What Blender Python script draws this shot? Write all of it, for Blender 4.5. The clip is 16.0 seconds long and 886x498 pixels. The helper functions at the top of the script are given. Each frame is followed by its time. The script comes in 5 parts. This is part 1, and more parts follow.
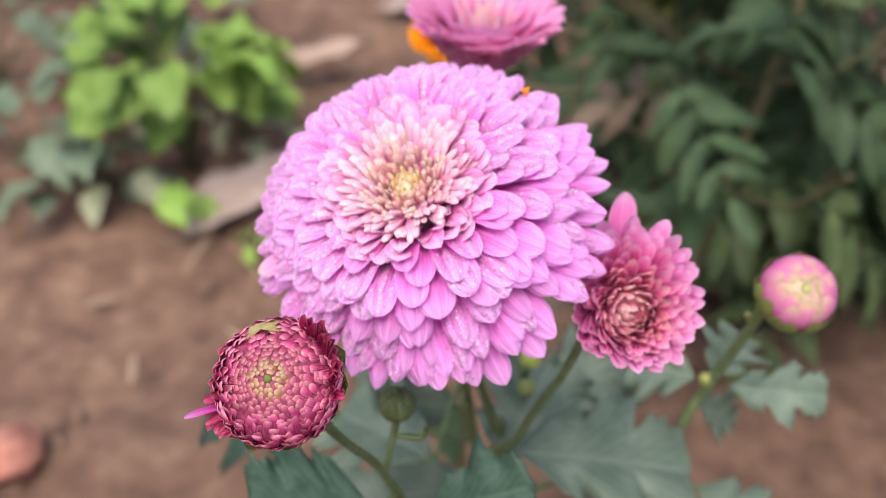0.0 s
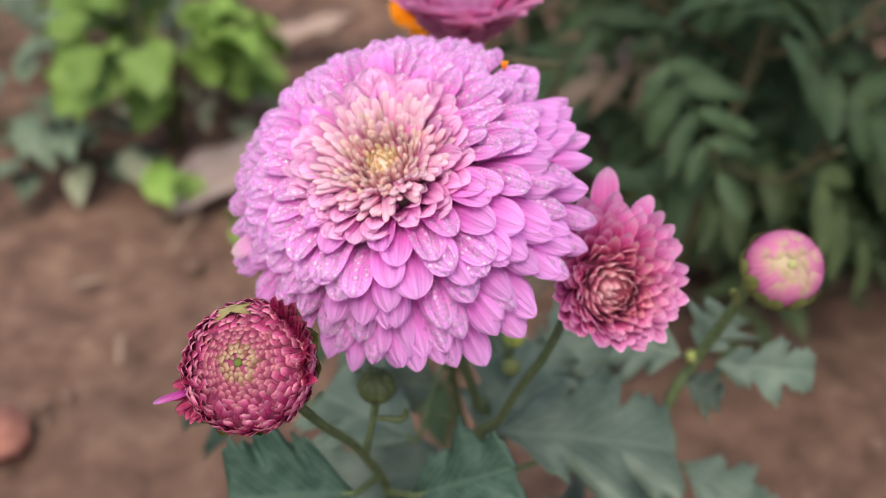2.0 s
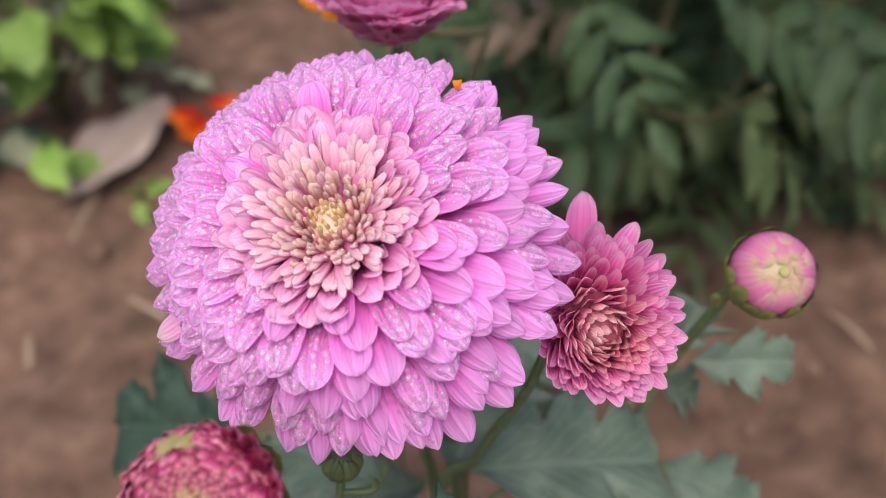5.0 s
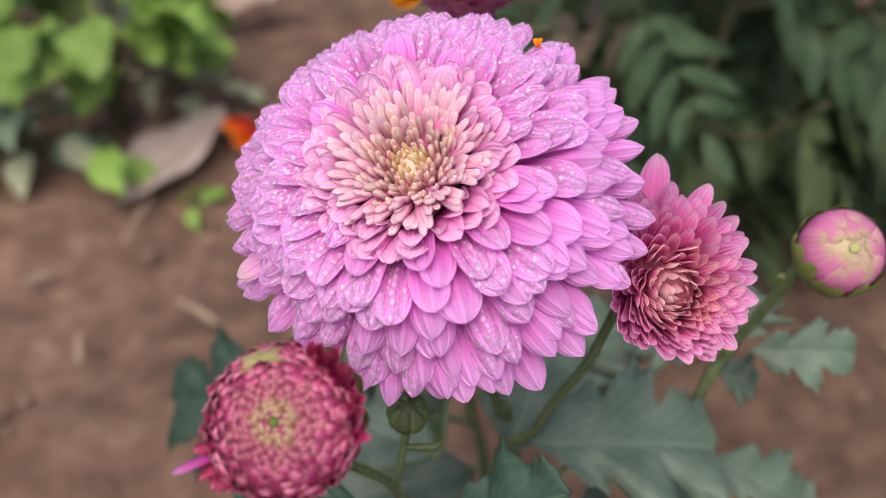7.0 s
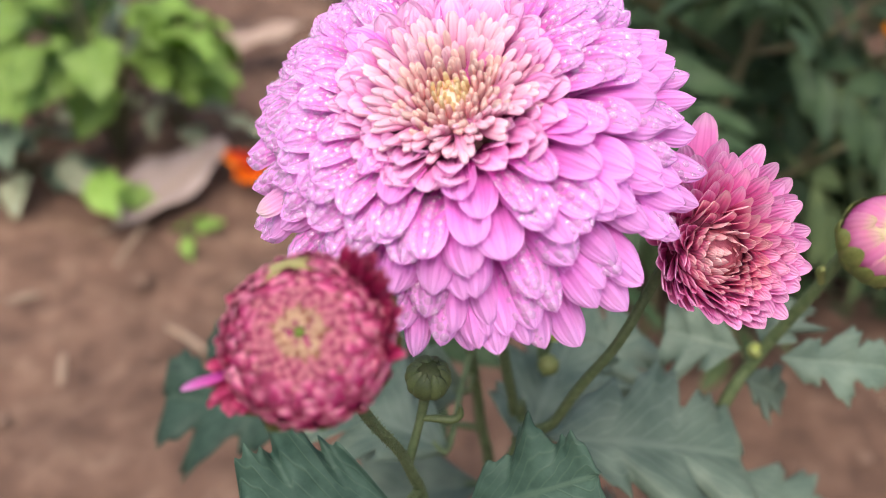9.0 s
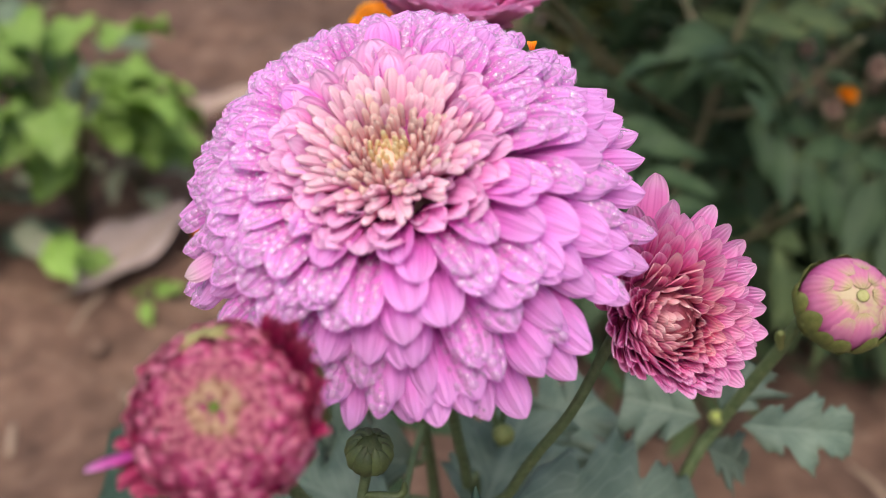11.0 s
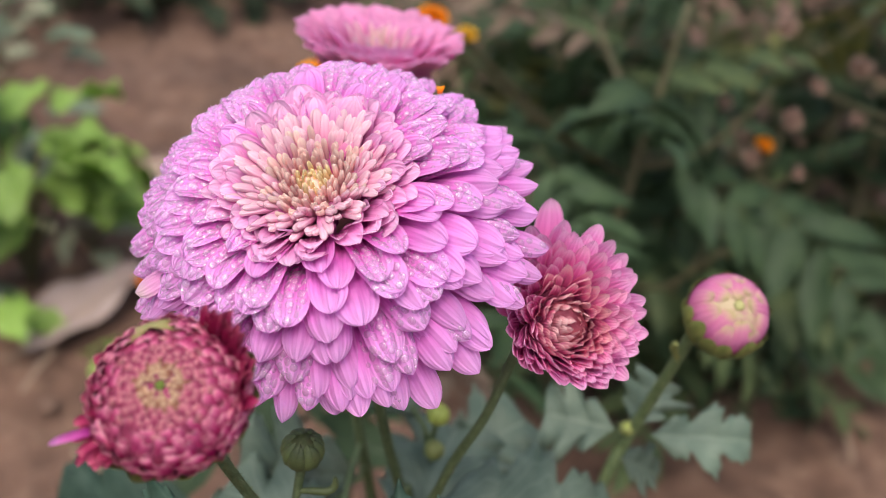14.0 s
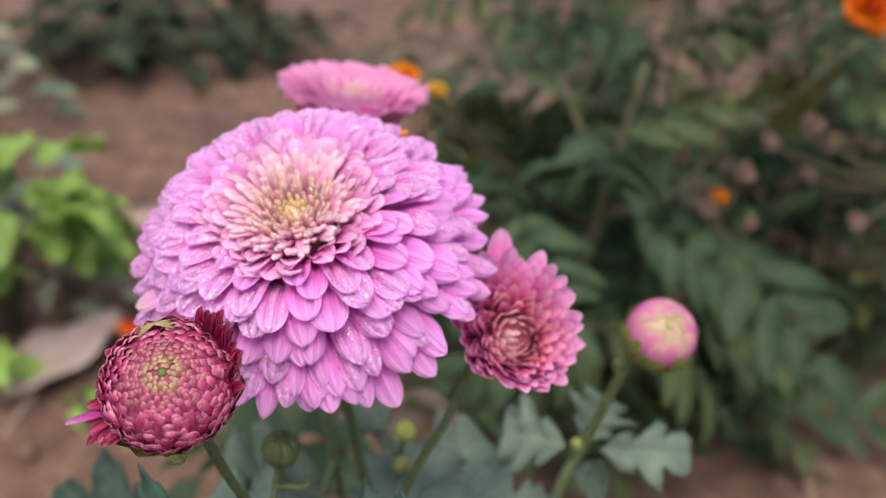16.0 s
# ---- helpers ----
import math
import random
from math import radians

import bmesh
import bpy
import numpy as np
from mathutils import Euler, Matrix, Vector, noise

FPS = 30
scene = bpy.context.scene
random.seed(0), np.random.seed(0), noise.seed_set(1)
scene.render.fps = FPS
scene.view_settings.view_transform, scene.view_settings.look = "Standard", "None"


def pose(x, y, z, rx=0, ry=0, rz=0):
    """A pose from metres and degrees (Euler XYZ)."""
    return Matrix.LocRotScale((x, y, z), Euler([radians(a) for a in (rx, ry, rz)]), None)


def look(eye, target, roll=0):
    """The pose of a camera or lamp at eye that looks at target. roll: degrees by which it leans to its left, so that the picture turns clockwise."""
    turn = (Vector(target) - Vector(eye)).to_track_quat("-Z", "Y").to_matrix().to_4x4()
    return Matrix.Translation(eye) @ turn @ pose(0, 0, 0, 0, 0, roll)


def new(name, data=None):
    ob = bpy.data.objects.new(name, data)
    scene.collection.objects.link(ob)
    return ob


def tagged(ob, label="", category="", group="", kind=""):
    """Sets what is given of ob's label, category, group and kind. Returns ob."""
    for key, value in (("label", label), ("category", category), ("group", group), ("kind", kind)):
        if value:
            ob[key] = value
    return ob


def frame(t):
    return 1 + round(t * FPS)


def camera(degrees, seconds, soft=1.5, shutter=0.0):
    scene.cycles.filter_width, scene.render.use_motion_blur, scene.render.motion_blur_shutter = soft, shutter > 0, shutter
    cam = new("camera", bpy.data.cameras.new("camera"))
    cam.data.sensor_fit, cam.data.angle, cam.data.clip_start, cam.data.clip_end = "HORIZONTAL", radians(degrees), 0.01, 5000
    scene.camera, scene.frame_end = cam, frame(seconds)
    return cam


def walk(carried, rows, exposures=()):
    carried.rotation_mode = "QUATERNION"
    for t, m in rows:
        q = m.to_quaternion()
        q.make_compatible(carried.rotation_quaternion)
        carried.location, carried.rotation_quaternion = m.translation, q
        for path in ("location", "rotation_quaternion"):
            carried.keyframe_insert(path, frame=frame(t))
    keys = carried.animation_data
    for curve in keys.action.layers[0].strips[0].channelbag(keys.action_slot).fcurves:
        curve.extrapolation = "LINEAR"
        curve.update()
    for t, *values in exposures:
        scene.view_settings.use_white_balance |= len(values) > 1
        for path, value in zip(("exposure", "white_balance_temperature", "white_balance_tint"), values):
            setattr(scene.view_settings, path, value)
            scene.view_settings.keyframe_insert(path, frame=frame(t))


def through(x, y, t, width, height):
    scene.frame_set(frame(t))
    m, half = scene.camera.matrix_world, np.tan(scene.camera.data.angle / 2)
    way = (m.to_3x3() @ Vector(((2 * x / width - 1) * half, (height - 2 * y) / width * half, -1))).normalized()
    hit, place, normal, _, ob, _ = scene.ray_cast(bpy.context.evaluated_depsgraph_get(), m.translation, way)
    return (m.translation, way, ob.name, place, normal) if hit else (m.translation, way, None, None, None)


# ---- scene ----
cam = camera(50.0, 16.0, soft=0.9)
METRES, EYE, TILT, LEAN, TURN = 0.24, 0.62, -38.0, 0.0, 0.0
ROWS = [
    (0.0, 0.0, 0.0, 0.0, -0.0, 0.0, 0.0),
    (0.5, 0.0059, 0.0132, 0.0036, -0.28, -1.03, 0.2),
    (1.0, 0.0452, 0.0111, -0.0143, -0.11, -1.36, 0.29),
    (1.5, 0.0395, 0.0164, -0.0107, -0.24, -1.36, 0.43),
    (2.0, 0.0148, 0.023, 0.0014, -0.46, -1.4, 0.5),
    (2.5, 0.0105, 0.0321, 0.0139, -0.91, -1.69, 0.54),
    (3.0, -0.0097, 0.0637, 0.0541, -2.65, -2.73, 1.1),
    (3.5, -0.0163, 0.1284, 0.0842, -4.78, -4.27, 3.02),
    (6.0, -0.0369, 0.1692, 0.1163, -6.31, -6.15, 5.6),
    (6.5, -0.0505, 0.1594, 0.0803, -4.79, -5.07, 5.07),
    (7.0, -0.0639, 0.1494, 0.0447, -3.79, -3.82, 3.51),
    (7.5, -0.0617, 0.1519, 0.0003, -2.92, -2.86, 2.72),
    (8.0, -0.1059, 0.1474, -0.0169, -2.98, -2.34, 2.44),
    (8.5, -0.1111, 0.1711, -0.0497, -2.8, -1.48, 1.45),
    (9.0, -0.1024, 0.2056, -0.0602, -4.39, 0.21, 0.61),
    (11.5, -0.0559, 0.2414, -0.0586, -6.62, 4.66, 1.13),
    (12.0, -0.0369, 0.23, -0.0453, -7.23, 5.29, 1.4),
    (12.5, -0.0575, 0.2567, -0.0484, -7.59, 5.53, 1.74),
    (13.0, -0.0599, 0.2437, -0.0591, -8.24, 6.05, 1.86),
    (13.5, -0.0531, 0.1705, -0.0909, -8.29, 6.89, 2.23),
    (14.0, -0.056, 0.1296, -0.1104, -8.69, 7.71, 2.27),
    (14.5, -0.0472, 0.1012, -0.1116, -9.13, 8.27, 2.32),
    (15.0, -0.0552, 0.0918, -0.1108, -9.02, 8.59, 2.38),
    (15.5, -0.0562, 0.0596, -0.1675, -9.28, 9.5, 2.49),
    (16.0, -0.0603, 0.0052, -0.1665, -10.0, 11.11, 2.44),
]
walk(cam, [(t, pose(0, 0, EYE, TILT, LEAN, TURN) @ pose(METRES * x, METRES * y, METRES * z, 90 + pitch, roll, yaw)) for t, x, y, z, yaw, pitch, roll in ROWS],
     exposures=[(0.0, 0.75), (1.0, 0.61), (2.0, 0.38), (3.5, 0.34), (7.0, 0.33), (8.0, 0.40), (8.5, 0.47), (9.0, 0.7), (11.5, 0.35), (13.5, 0.38), (14.5, 0.44), (16.0, 0.46)])
cam.data.dof.use_dof = True
cam.data.dof.focus_distance = 0.196
cam.data.dof.aperture_fstop = 10.2

# ---------------------------------------------------------------- light
world = bpy.data.worlds.new("sky")
scene.world = world
world.use_nodes = True
wn = world.node_tree.nodes
sky = wn.new("ShaderNodeTexSky")
sky.sky_type = "NISHITA"
sky.sun_disc = False
sky.sun_elevation = radians(66)
sky.sun_rotation = radians(200)
sky.air_density, sky.dust_density, sky.ozone_density = 1.0, 6.0, 1.0
wn["Background"].inputs["Strength"].default_value = 0.15
world.node_tree.links.new(sky.outputs["Color"], wn["Background"].inputs["Color"])
sun_data = bpy.data.lights.new("overcast_sun", "SUN")
sun_data.energy, sun_data.angle, sun_data.color = 1.25, radians(50), (1.0, 0.955, 0.89)
sun = new("overcast_sun", sun_data)
sun.matrix_world = look((-0.39, -0.83, 3.0), (0.0, 0.25, 0.4))


# ---------------------------------------------------------------- materials
def shader(name):
    mat = bpy.data.materials.new(name)
    mat.use_nodes = True
    nodes, links = mat.node_tree.nodes, mat.node_tree.links
    return mat, nodes, links, nodes["Principled BSDF"], nodes["Material Output"]


def ramp(nodes, stops):
    r = nodes.new("ShaderNodeValToRGB")
    while len(r.color_ramp.elements) < len(stops):
        r.color_ramp.elements.new(0.5)
    for e, (p, c) in zip(r.color_ramp.elements, stops):
        e.position, e.color = p, (*c, 1)
    return r


def mix(nodes, links, kind, fac, a, b):
    m = nodes.new("ShaderNodeMix")
    m.data_type, m.blend_type = "RGBA", kind
    for key, value in ((0, fac), (6, a), (7, b)):
        if isinstance(value, (int, float)):
            m.inputs[key].default_value = value
        elif isinstance(value, tuple):
            m.inputs[key].default_value = (*value, 1)
        else:
            links.new(value, m.inputs[key])
    return m.outputs[2]


def math_node(nodes, links, op, a, b=0.0):
    m = nodes.new("ShaderNodeMath")
    m.operation = op
    for key, value in ((0, a), (1, b)):
        if isinstance(value, (int, float)):
            m.inputs[key].default_value = value
        else:
            links.new(value, m.inputs[key])
    return m.outputs[0]


def noise_node(nodes, links, scale, detail=3.0, coords=None, rough=0.5):
    n = nodes.new("ShaderNodeTexNoise")
    n.inputs["Scale"].default_value, n.inputs["Detail"].default_value, n.inputs["Roughness"].default_value = scale, detail, rough
    if coords is not None:
        links.new(coords, n.inputs["Vector"])
    return n


def finish(nodes, links, bsdf, out, colour, rough, thin, bump=None, bump_depth=0.0002, strength=0.6, through=None):
    """Links the colour; thin is the share of light that passes through the sheet."""
    links.new(colour, bsdf.inputs["Base Color"])
    bsdf.inputs["Roughness"].default_value = rough
    if bump is not None:
        b = nodes.new("ShaderNodeBump")
        b.inputs["Distance"].default_value, b.inputs["Strength"].default_value = bump_depth, strength
        links.new(bump, b.inputs["Height"])
        links.new(b.outputs[0], bsdf.inputs["Normal"])
    if thin:
        t = nodes.new("ShaderNodeBsdfTranslucent")
        links.new(through if through is not None else colour, t.inputs["Color"])
        m = nodes.new("ShaderNodeMixShader")
        m.inputs[0].default_value = thin
        links.new(bsdf.outputs[0], m.inputs[1])
        links.new(t.outputs[0], m.inputs[2])
        links.new(m.outputs[0], out.inputs["Surface"])


def petal_material(name, stops, vein=(0.55, 0.08, 0.32), vein_amount=0.35, edge=None, edge_amount=0.5, rough=0.6, thin=0.3, lines=5.0, groove=0.0):
    """Pigment runs from the claw to the tip, in some with shade between petals painted at the claw; fine veins run
    lengthwise.
    """
    mat, nodes, links, bsdf, out = shader(name)
    tc = nodes.new("ShaderNodeTexCoord")
    sep = nodes.new("ShaderNodeSeparateXYZ")
    links.new(tc.outputs["UV"], sep.inputs[0])
    across, along = sep.outputs[0], sep.outputs[1]
    info = nodes.new("ShaderNodeObjectInfo")
    n1 = noise_node(nodes, links, 260.0, 3.0, tc.outputs["Object"])
    shifted = math_node(nodes, links, "ADD", along, math_node(nodes, links, "MULTIPLY", math_node(nodes, links, "SUBTRACT", n1.outputs["Fac"], 0.5), 0.25))
    r = ramp(nodes, stops)
    links.new(shifted, r.inputs[0])
    colour = r.outputs[0]
    wob = math_node(nodes, links, "MULTIPLY", noise_node(nodes, links, 90.0, 2.0, tc.outputs["Object"]).outputs["Fac"], 2.2)
    wave = math_node(nodes, links, "SINE", math_node(nodes, links, "ADD", math_node(nodes, links, "MULTIPLY", across, lines * 6.283), wob))
    line = math_node(nodes, links, "POWER", math_node(nodes, links, "ADD", math_node(nodes, links, "MULTIPLY", wave, 0.5), 0.5), 5.0)
    fac = math_node(nodes, links, "MULTIPLY", line, vein_amount)
    colour = mix(nodes, links, "MIX", fac, colour, vein)
    if groove:
        apart = math_node(nodes, links, "ABSOLUTE", math_node(nodes, links, "SUBTRACT", math_node(nodes, links, "ABSOLUTE", math_node(nodes, links, "SUBTRACT", across, 0.5)), 0.18))
        gr = ramp(nodes, [(0.0, (1, 1, 1)), (0.075, (0, 0, 0))])
        links.new(apart, gr.inputs[0])
        colour = mix(nodes, links, "MIX", math_node(nodes, links, "MULTIPLY", gr.outputs[0], groove), colour, vein)
    if edge:
        away = math_node(nodes, links, "ABSOLUTE", math_node(nodes, links, "SUBTRACT", across, 0.5))
        rim = math_node(nodes, links, "MAXIMUM", math_node(nodes, links, "MULTIPLY", away, 2.0), along)
        rr = ramp(nodes, [(0.82, (0, 0, 0)), (1.0, (1, 1, 1))])
        links.new(rim, rr.inputs[0])
        colour = mix(nodes, links, "MIX", math_node(nodes, links, "MULTIPLY", rr.outputs[0], edge_amount), colour, edge)
    hsv = nodes.new("ShaderNodeHueSaturation")
    links.new(colour, hsv.inputs["Color"])
    links.new(math_node(nodes, links, "ADD", math_node(nodes, links, "MULTIPLY", info.outputs["Random"], 0.22), 0.9), hsv.inputs["Value"])
    links.new(math_node(nodes, links, "ADD", math_node(nodes, links, "MULTIPLY", n1.outputs["Fac"], 0.3), 0.86), hsv.inputs["Saturation"])
    fine = noise_node(nodes, links, 1400.0, 2.0, tc.outputs["Object"])
    height = math_node(nodes, links, "ADD", math_node(nodes, links, "MULTIPLY", wave, -0.5), math_node(nodes, links, "MULTIPLY", fine.outputs["Fac"], 0.8))
    finish(nodes, links, bsdf, out, hsv.outputs[0], rough, thin, height, 0.00018, 0.75)
    bsdf.inputs["Specular IOR Level"].default_value = 0.25
    return mat


def leaf_material(name, base, pale, vein, rough=0.55, thin=0.2, veins=9.0, vein_amount=0.6, scale=70.0, gloss=0.5):
    mat, nodes, links, bsdf, out = shader(name)
    tc = nodes.new("ShaderNodeTexCoord")
    sep = nodes.new("ShaderNodeSeparateXYZ")
    links.new(tc.outputs["UV"], sep.inputs[0])
    info = nodes.new("ShaderNodeObjectInfo")
    away = math_node(nodes, links, "ABSOLUTE", math_node(nodes, links, "SUBTRACT", sep.outputs[0], 0.5))
    n1 = noise_node(nodes, links, scale, 4.0, tc.outputs["Object"])
    n2 = noise_node(nodes, links, scale * 9, 2.0, tc.outputs["Object"])
    r = ramp(nodes, [(0.3, base), (0.72, pale)])
    links.new(n1.outputs["Fac"], r.inputs[0])
    phase = math_node(nodes, links, "SUBTRACT", math_node(nodes, links, "MULTIPLY", sep.outputs[1], veins), math_node(nodes, links, "MULTIPLY", away, veins * 0.75))
    side = math_node(nodes, links, "POWER", math_node(nodes, links, "ABSOLUTE", math_node(nodes, links, "COSINE", math_node(nodes, links, "MULTIPLY", phase, 3.1416))), 26.0)
    rib = ramp(nodes, [(0.012, (1, 1, 1)), (0.04, (0, 0, 0))])
    links.new(away, rib.inputs[0])
    lines = math_node(nodes, links, "MAXIMUM", rib.outputs[0], math_node(nodes, links, "MULTIPLY", side, 0.7))
    colour = mix(nodes, links, "MIX", math_node(nodes, links, "MULTIPLY", lines, vein_amount), r.outputs[0], vein)
    hsv = nodes.new("ShaderNodeHueSaturation")
    links.new(colour, hsv.inputs["Color"])
    links.new(math_node(nodes, links, "ADD", math_node(nodes, links, "MULTIPLY", info.outputs["Random"], 0.5), 0.75), hsv.inputs["Value"])
    height = math_node(nodes, links, "SUBTRACT", math_node(nodes, links, "MULTIPLY", n2.outputs["Fac"], 0.5), lines)
    finish(nodes, links, bsdf, out, hsv.outputs[0], rough, thin, height, 0.00035, 0.4)
    bsdf.inputs["Specular IOR Level"].default_value = gloss
    return mat


def mottled(name, a, b, scale, rough=0.7, bump=0.0004, thin=0.0, spread=(0.3, 0.7), strength=0.7, whole=False):
    mat, nodes, links, bsdf, out = shader(name)
    where = nodes.new("ShaderNodeNewGeometry").outputs["Position"] if whole else nodes.new("ShaderNodeTexCoord").outputs["Object"]
    n1 = noise_node(nodes, links, scale, 5.0, where, 0.6)
    n2 = noise_node(nodes, links, scale * 8, 3.0, where)
    info = nodes.new("ShaderNodeObjectInfo")
    both = math_node(nodes, links, "ADD", math_node(nodes, links, "MULTIPLY", n1.outputs["Fac"], 0.75), math_node(nodes, links, "MULTIPLY", n2.outputs["Fac"], 0.25))
    r = ramp(nodes, [(spread[0], a), (spread[1], b)])
    links.new(both, r.inputs[0])
    hsv = nodes.new("ShaderNodeHueSaturation")
    links.new(r.outputs[0], hsv.inputs["Color"])
    links.new(math_node(nodes, links, "ADD", math_node(nodes, links, "MULTIPLY", info.outputs["Random"], 0.3), 0.85), hsv.inputs["Value"])
    finish(nodes, links, bsdf, out, hsv.outputs[0], rough, thin, both, bump, strength)
    return mat


def soil_material():
    mat, nodes, links, bsdf, out = shader("garden_soil")
    tc = nodes.new("ShaderNodeTexCoord")
    big = noise_node(nodes, links, 3.5, 5.0, tc.outputs["Object"], 0.6)
    mid = noise_node(nodes, links, 28.0, 6.0, tc.outputs["Object"], 0.65)
    fine = noise_node(nodes, links, 240.0, 4.0, tc.outputs["Object"])
    r1 = ramp(nodes, [(0.3, SOIL_DARK), (0.5, SOIL_MID), (0.72, SOIL_PALE)])
    links.new(mid.outputs["Fac"], r1.inputs[0])
    r2 = ramp(nodes, [(0.3, (0.56, 0.52, 0.49)), (0.7, (1.16, 1.14, 1.11))])
    links.new(big.outputs["Fac"], r2.inputs[0])
    colour = mix(nodes, links, "MULTIPLY", 1.0, r1.outputs[0], r2.outputs[0])
    height = math_node(nodes, links, "ADD", mid.outputs["Fac"], math_node(nodes, links, "MULTIPLY", fine.outputs["Fac"], 0.25))
    finish(nodes, links, bsdf, out, colour, 0.9, 0, height, 0.012, 0.8)
    return mat


SOIL_DARK, SOIL_MID, SOIL_PALE = (0.085, 0.047, 0.032), (0.155, 0.090, 0.062), (0.232, 0.150, 0.106)
SOIL = soil_material()
CLOD = mottled("soil_clod", SOIL_MID, SOIL_PALE, 60.0, 0.92, 0.003)
STRAW = mottled("dry_straw", (0.22, 0.15, 0.105), (0.38, 0.285, 0.205), 120.0, 0.8)
DRY_LEAF = mottled("dry_leaf", (0.29, 0.215, 0.19), (0.44, 0.345, 0.315), 30.0, 0.75, 0.001)
DULL_LEAF = mottled("dull_dry_leaf", (0.24, 0.17, 0.135), (0.35, 0.26, 0.21), 30.0, 0.85, 0.001)
BRICK_RED = mottled("brick_red", (0.36, 0.14, 0.10), (0.46, 0.21, 0.16), 60.0, 0.85, 0.002)

# dark claw stops hold pigment and painted shade between overlapping petals
PETAL = [
    petal_material("petal_outer", [(0.45, (0.52, 0.055, 0.35)), (0.74, (0.74, 0.18, 0.61)), (0.97, (0.83, 0.395, 0.83))], vein=(0.52, 0.08, 0.42), vein_amount=0.15, lines=9.0, thin=0.34, groove=0.28, edge=(0.91, 0.56, 0.87), edge_amount=0.2),
    petal_material("petal_middle", [(0.42, (0.66, 0.09, 0.47)), (0.72, (0.78, 0.18, 0.61)), (0.98, (0.86, 0.39, 0.84))], vein=(0.50, 0.06, 0.37), vein_amount=0.15, lines=9.0, thin=0.34, groove=0.26, edge=(0.90, 0.56, 0.82), edge_amount=0.2),
    petal_material("petal_inner", [(0.3, (0.70, 0.13, 0.48)), (0.7, (0.84, 0.30, 0.64)), (1.0, (0.91, 0.54, 0.80))], vein_amount=0.16, edge=(0.92, 0.66, 0.80), edge_amount=0.4, thin=0.35),
    petal_material("floret_pink", [(0.25, (0.72, 0.15, 0.45)), (0.65, (0.88, 0.42, 0.62)), (1.0, (0.94, 0.70, 0.76))], vein_amount=0.12, thin=0.36),
    petal_material("floret_cream", [(0.2, (0.80, 0.30, 0.44)), (0.6, (0.91, 0.55, 0.58)), (1.0, (0.95, 0.78, 0.70))], vein_amount=0.10, thin=0.45),
    petal_material("floret_yellow", [(0.1, (0.72, 0.50, 0.26)), (0.6, (0.90, 0.72, 0.42)), (1.0, (0.96, 0.87, 0.60))], vein_amount=0.0, thin=0.45),
]
BLEACHED = petal_material("petal_bleached", [(0.5, (0.72, 0.22, 0.56)), (0.85, (0.76, 0.36, 0.62)), (1.0, (0.66, 0.50, 0.54))], vein_amount=0.1, lines=7.0, thin=0.3)
HEART = mottled("bloom_heart", (0.86, 0.50, 0.44), (0.93, 0.66, 0.52), 300.0, 0.6, 0.0003)
PALE_PINK = mottled("pale_bud_petal", (0.46, 0.13, 0.26), (0.50, 0.40, 0.24), 85.0, 0.5, 0.0001, 0.2, (0.38, 0.56), 0.3, True)
PALE_HEART = mottled("pale_green_heart", (0.28, 0.28, 0.08), (0.42, 0.40, 0.16), 300.0, 0.5, 0.0001)
PALE_BUD = petal_material("pale_bud_sheath", [(0.3, (0.40, 0.07, 0.23)), (0.60, (0.56, 0.16, 0.34)), (0.82, (0.57, 0.21, 0.33)), (0.93, (0.52, 0.33, 0.27)), (1.0, (0.40, 0.38, 0.16))], edge=(0.58, 0.36, 0.32), edge_amount=0.3, vein_amount=0.15, lines=7.0, thin=0.15)
# two cores coloured dark so the gaps between petals look shaded
HALF_SHADE_CORE = mottled("half_open_shade_core", (0.28, 0.04, 0.09), (0.46, 0.13, 0.17), 500.0, 0.6, 0.0004)
BUD_SHADE_CORE = mottled("bud_shade_crimson", (0.16, 0.015, 0.05), (0.32, 0.045, 0.12), 300.0, 0.7, 0.0003)
PAPERY = mottled("papery_bract", (0.22, 0.20, 0.06), (0.42, 0.38, 0.17), 260.0, 0.7, 0.0002, 0.2)
BACK_PETAL = petal_material("petal_pale", [(0.1, (0.58, 0.10, 0.34)), (0.5, (0.74, 0.22, 0.49)), (1.0, (0.86, 0.43, 0.68))], vein_amount=0.15, thin=0.42)
# bud and half-open petals: the dark lower stops also carry crevice shade
BUD_PETAL = petal_material("bud_petal_crimson", [(0.35, (0.34, 0.022, 0.11)), (0.75, (0.65, 0.115, 0.28)), (1.0, (0.81, 0.34, 0.45))], edge=(0.79, 0.38, 0.43), edge_amount=0.5, vein_amount=0.04, thin=0.15)
BUD_DEEP = petal_material("bud_petal_deep", [(0.2, (0.22, 0.012, 0.06)), (0.8, (0.42, 0.04, 0.13)), (1.0, (0.60, 0.14, 0.24))], vein_amount=0.05, thin=0.15)
BUD_MID = petal_material("bud_petal_rose", [(0.42, (0.28, 0.03, 0.09)), (0.78, (0.56, 0.15, 0.22)), (1.0, (0.75, 0.38, 0.37))], edge=(0.68, 0.38, 0.36), edge_amount=0.4, vein_amount=0.1, thin=0.15)
BUD_CORE = petal_material("bud_petal_cream", [(0.4, (0.30, 0.13, 0.08)), (0.75, (0.56, 0.36, 0.23)), (1.0, (0.72, 0.56, 0.38))], vein_amount=0.05, thin=0.15)
BUD_GREEN = petal_material("bud_heart_green", [(0.2, (0.10, 0.14, 0.02)), (1.0, (0.30, 0.34, 0.07))], vein_amount=0.0, thin=0.1)
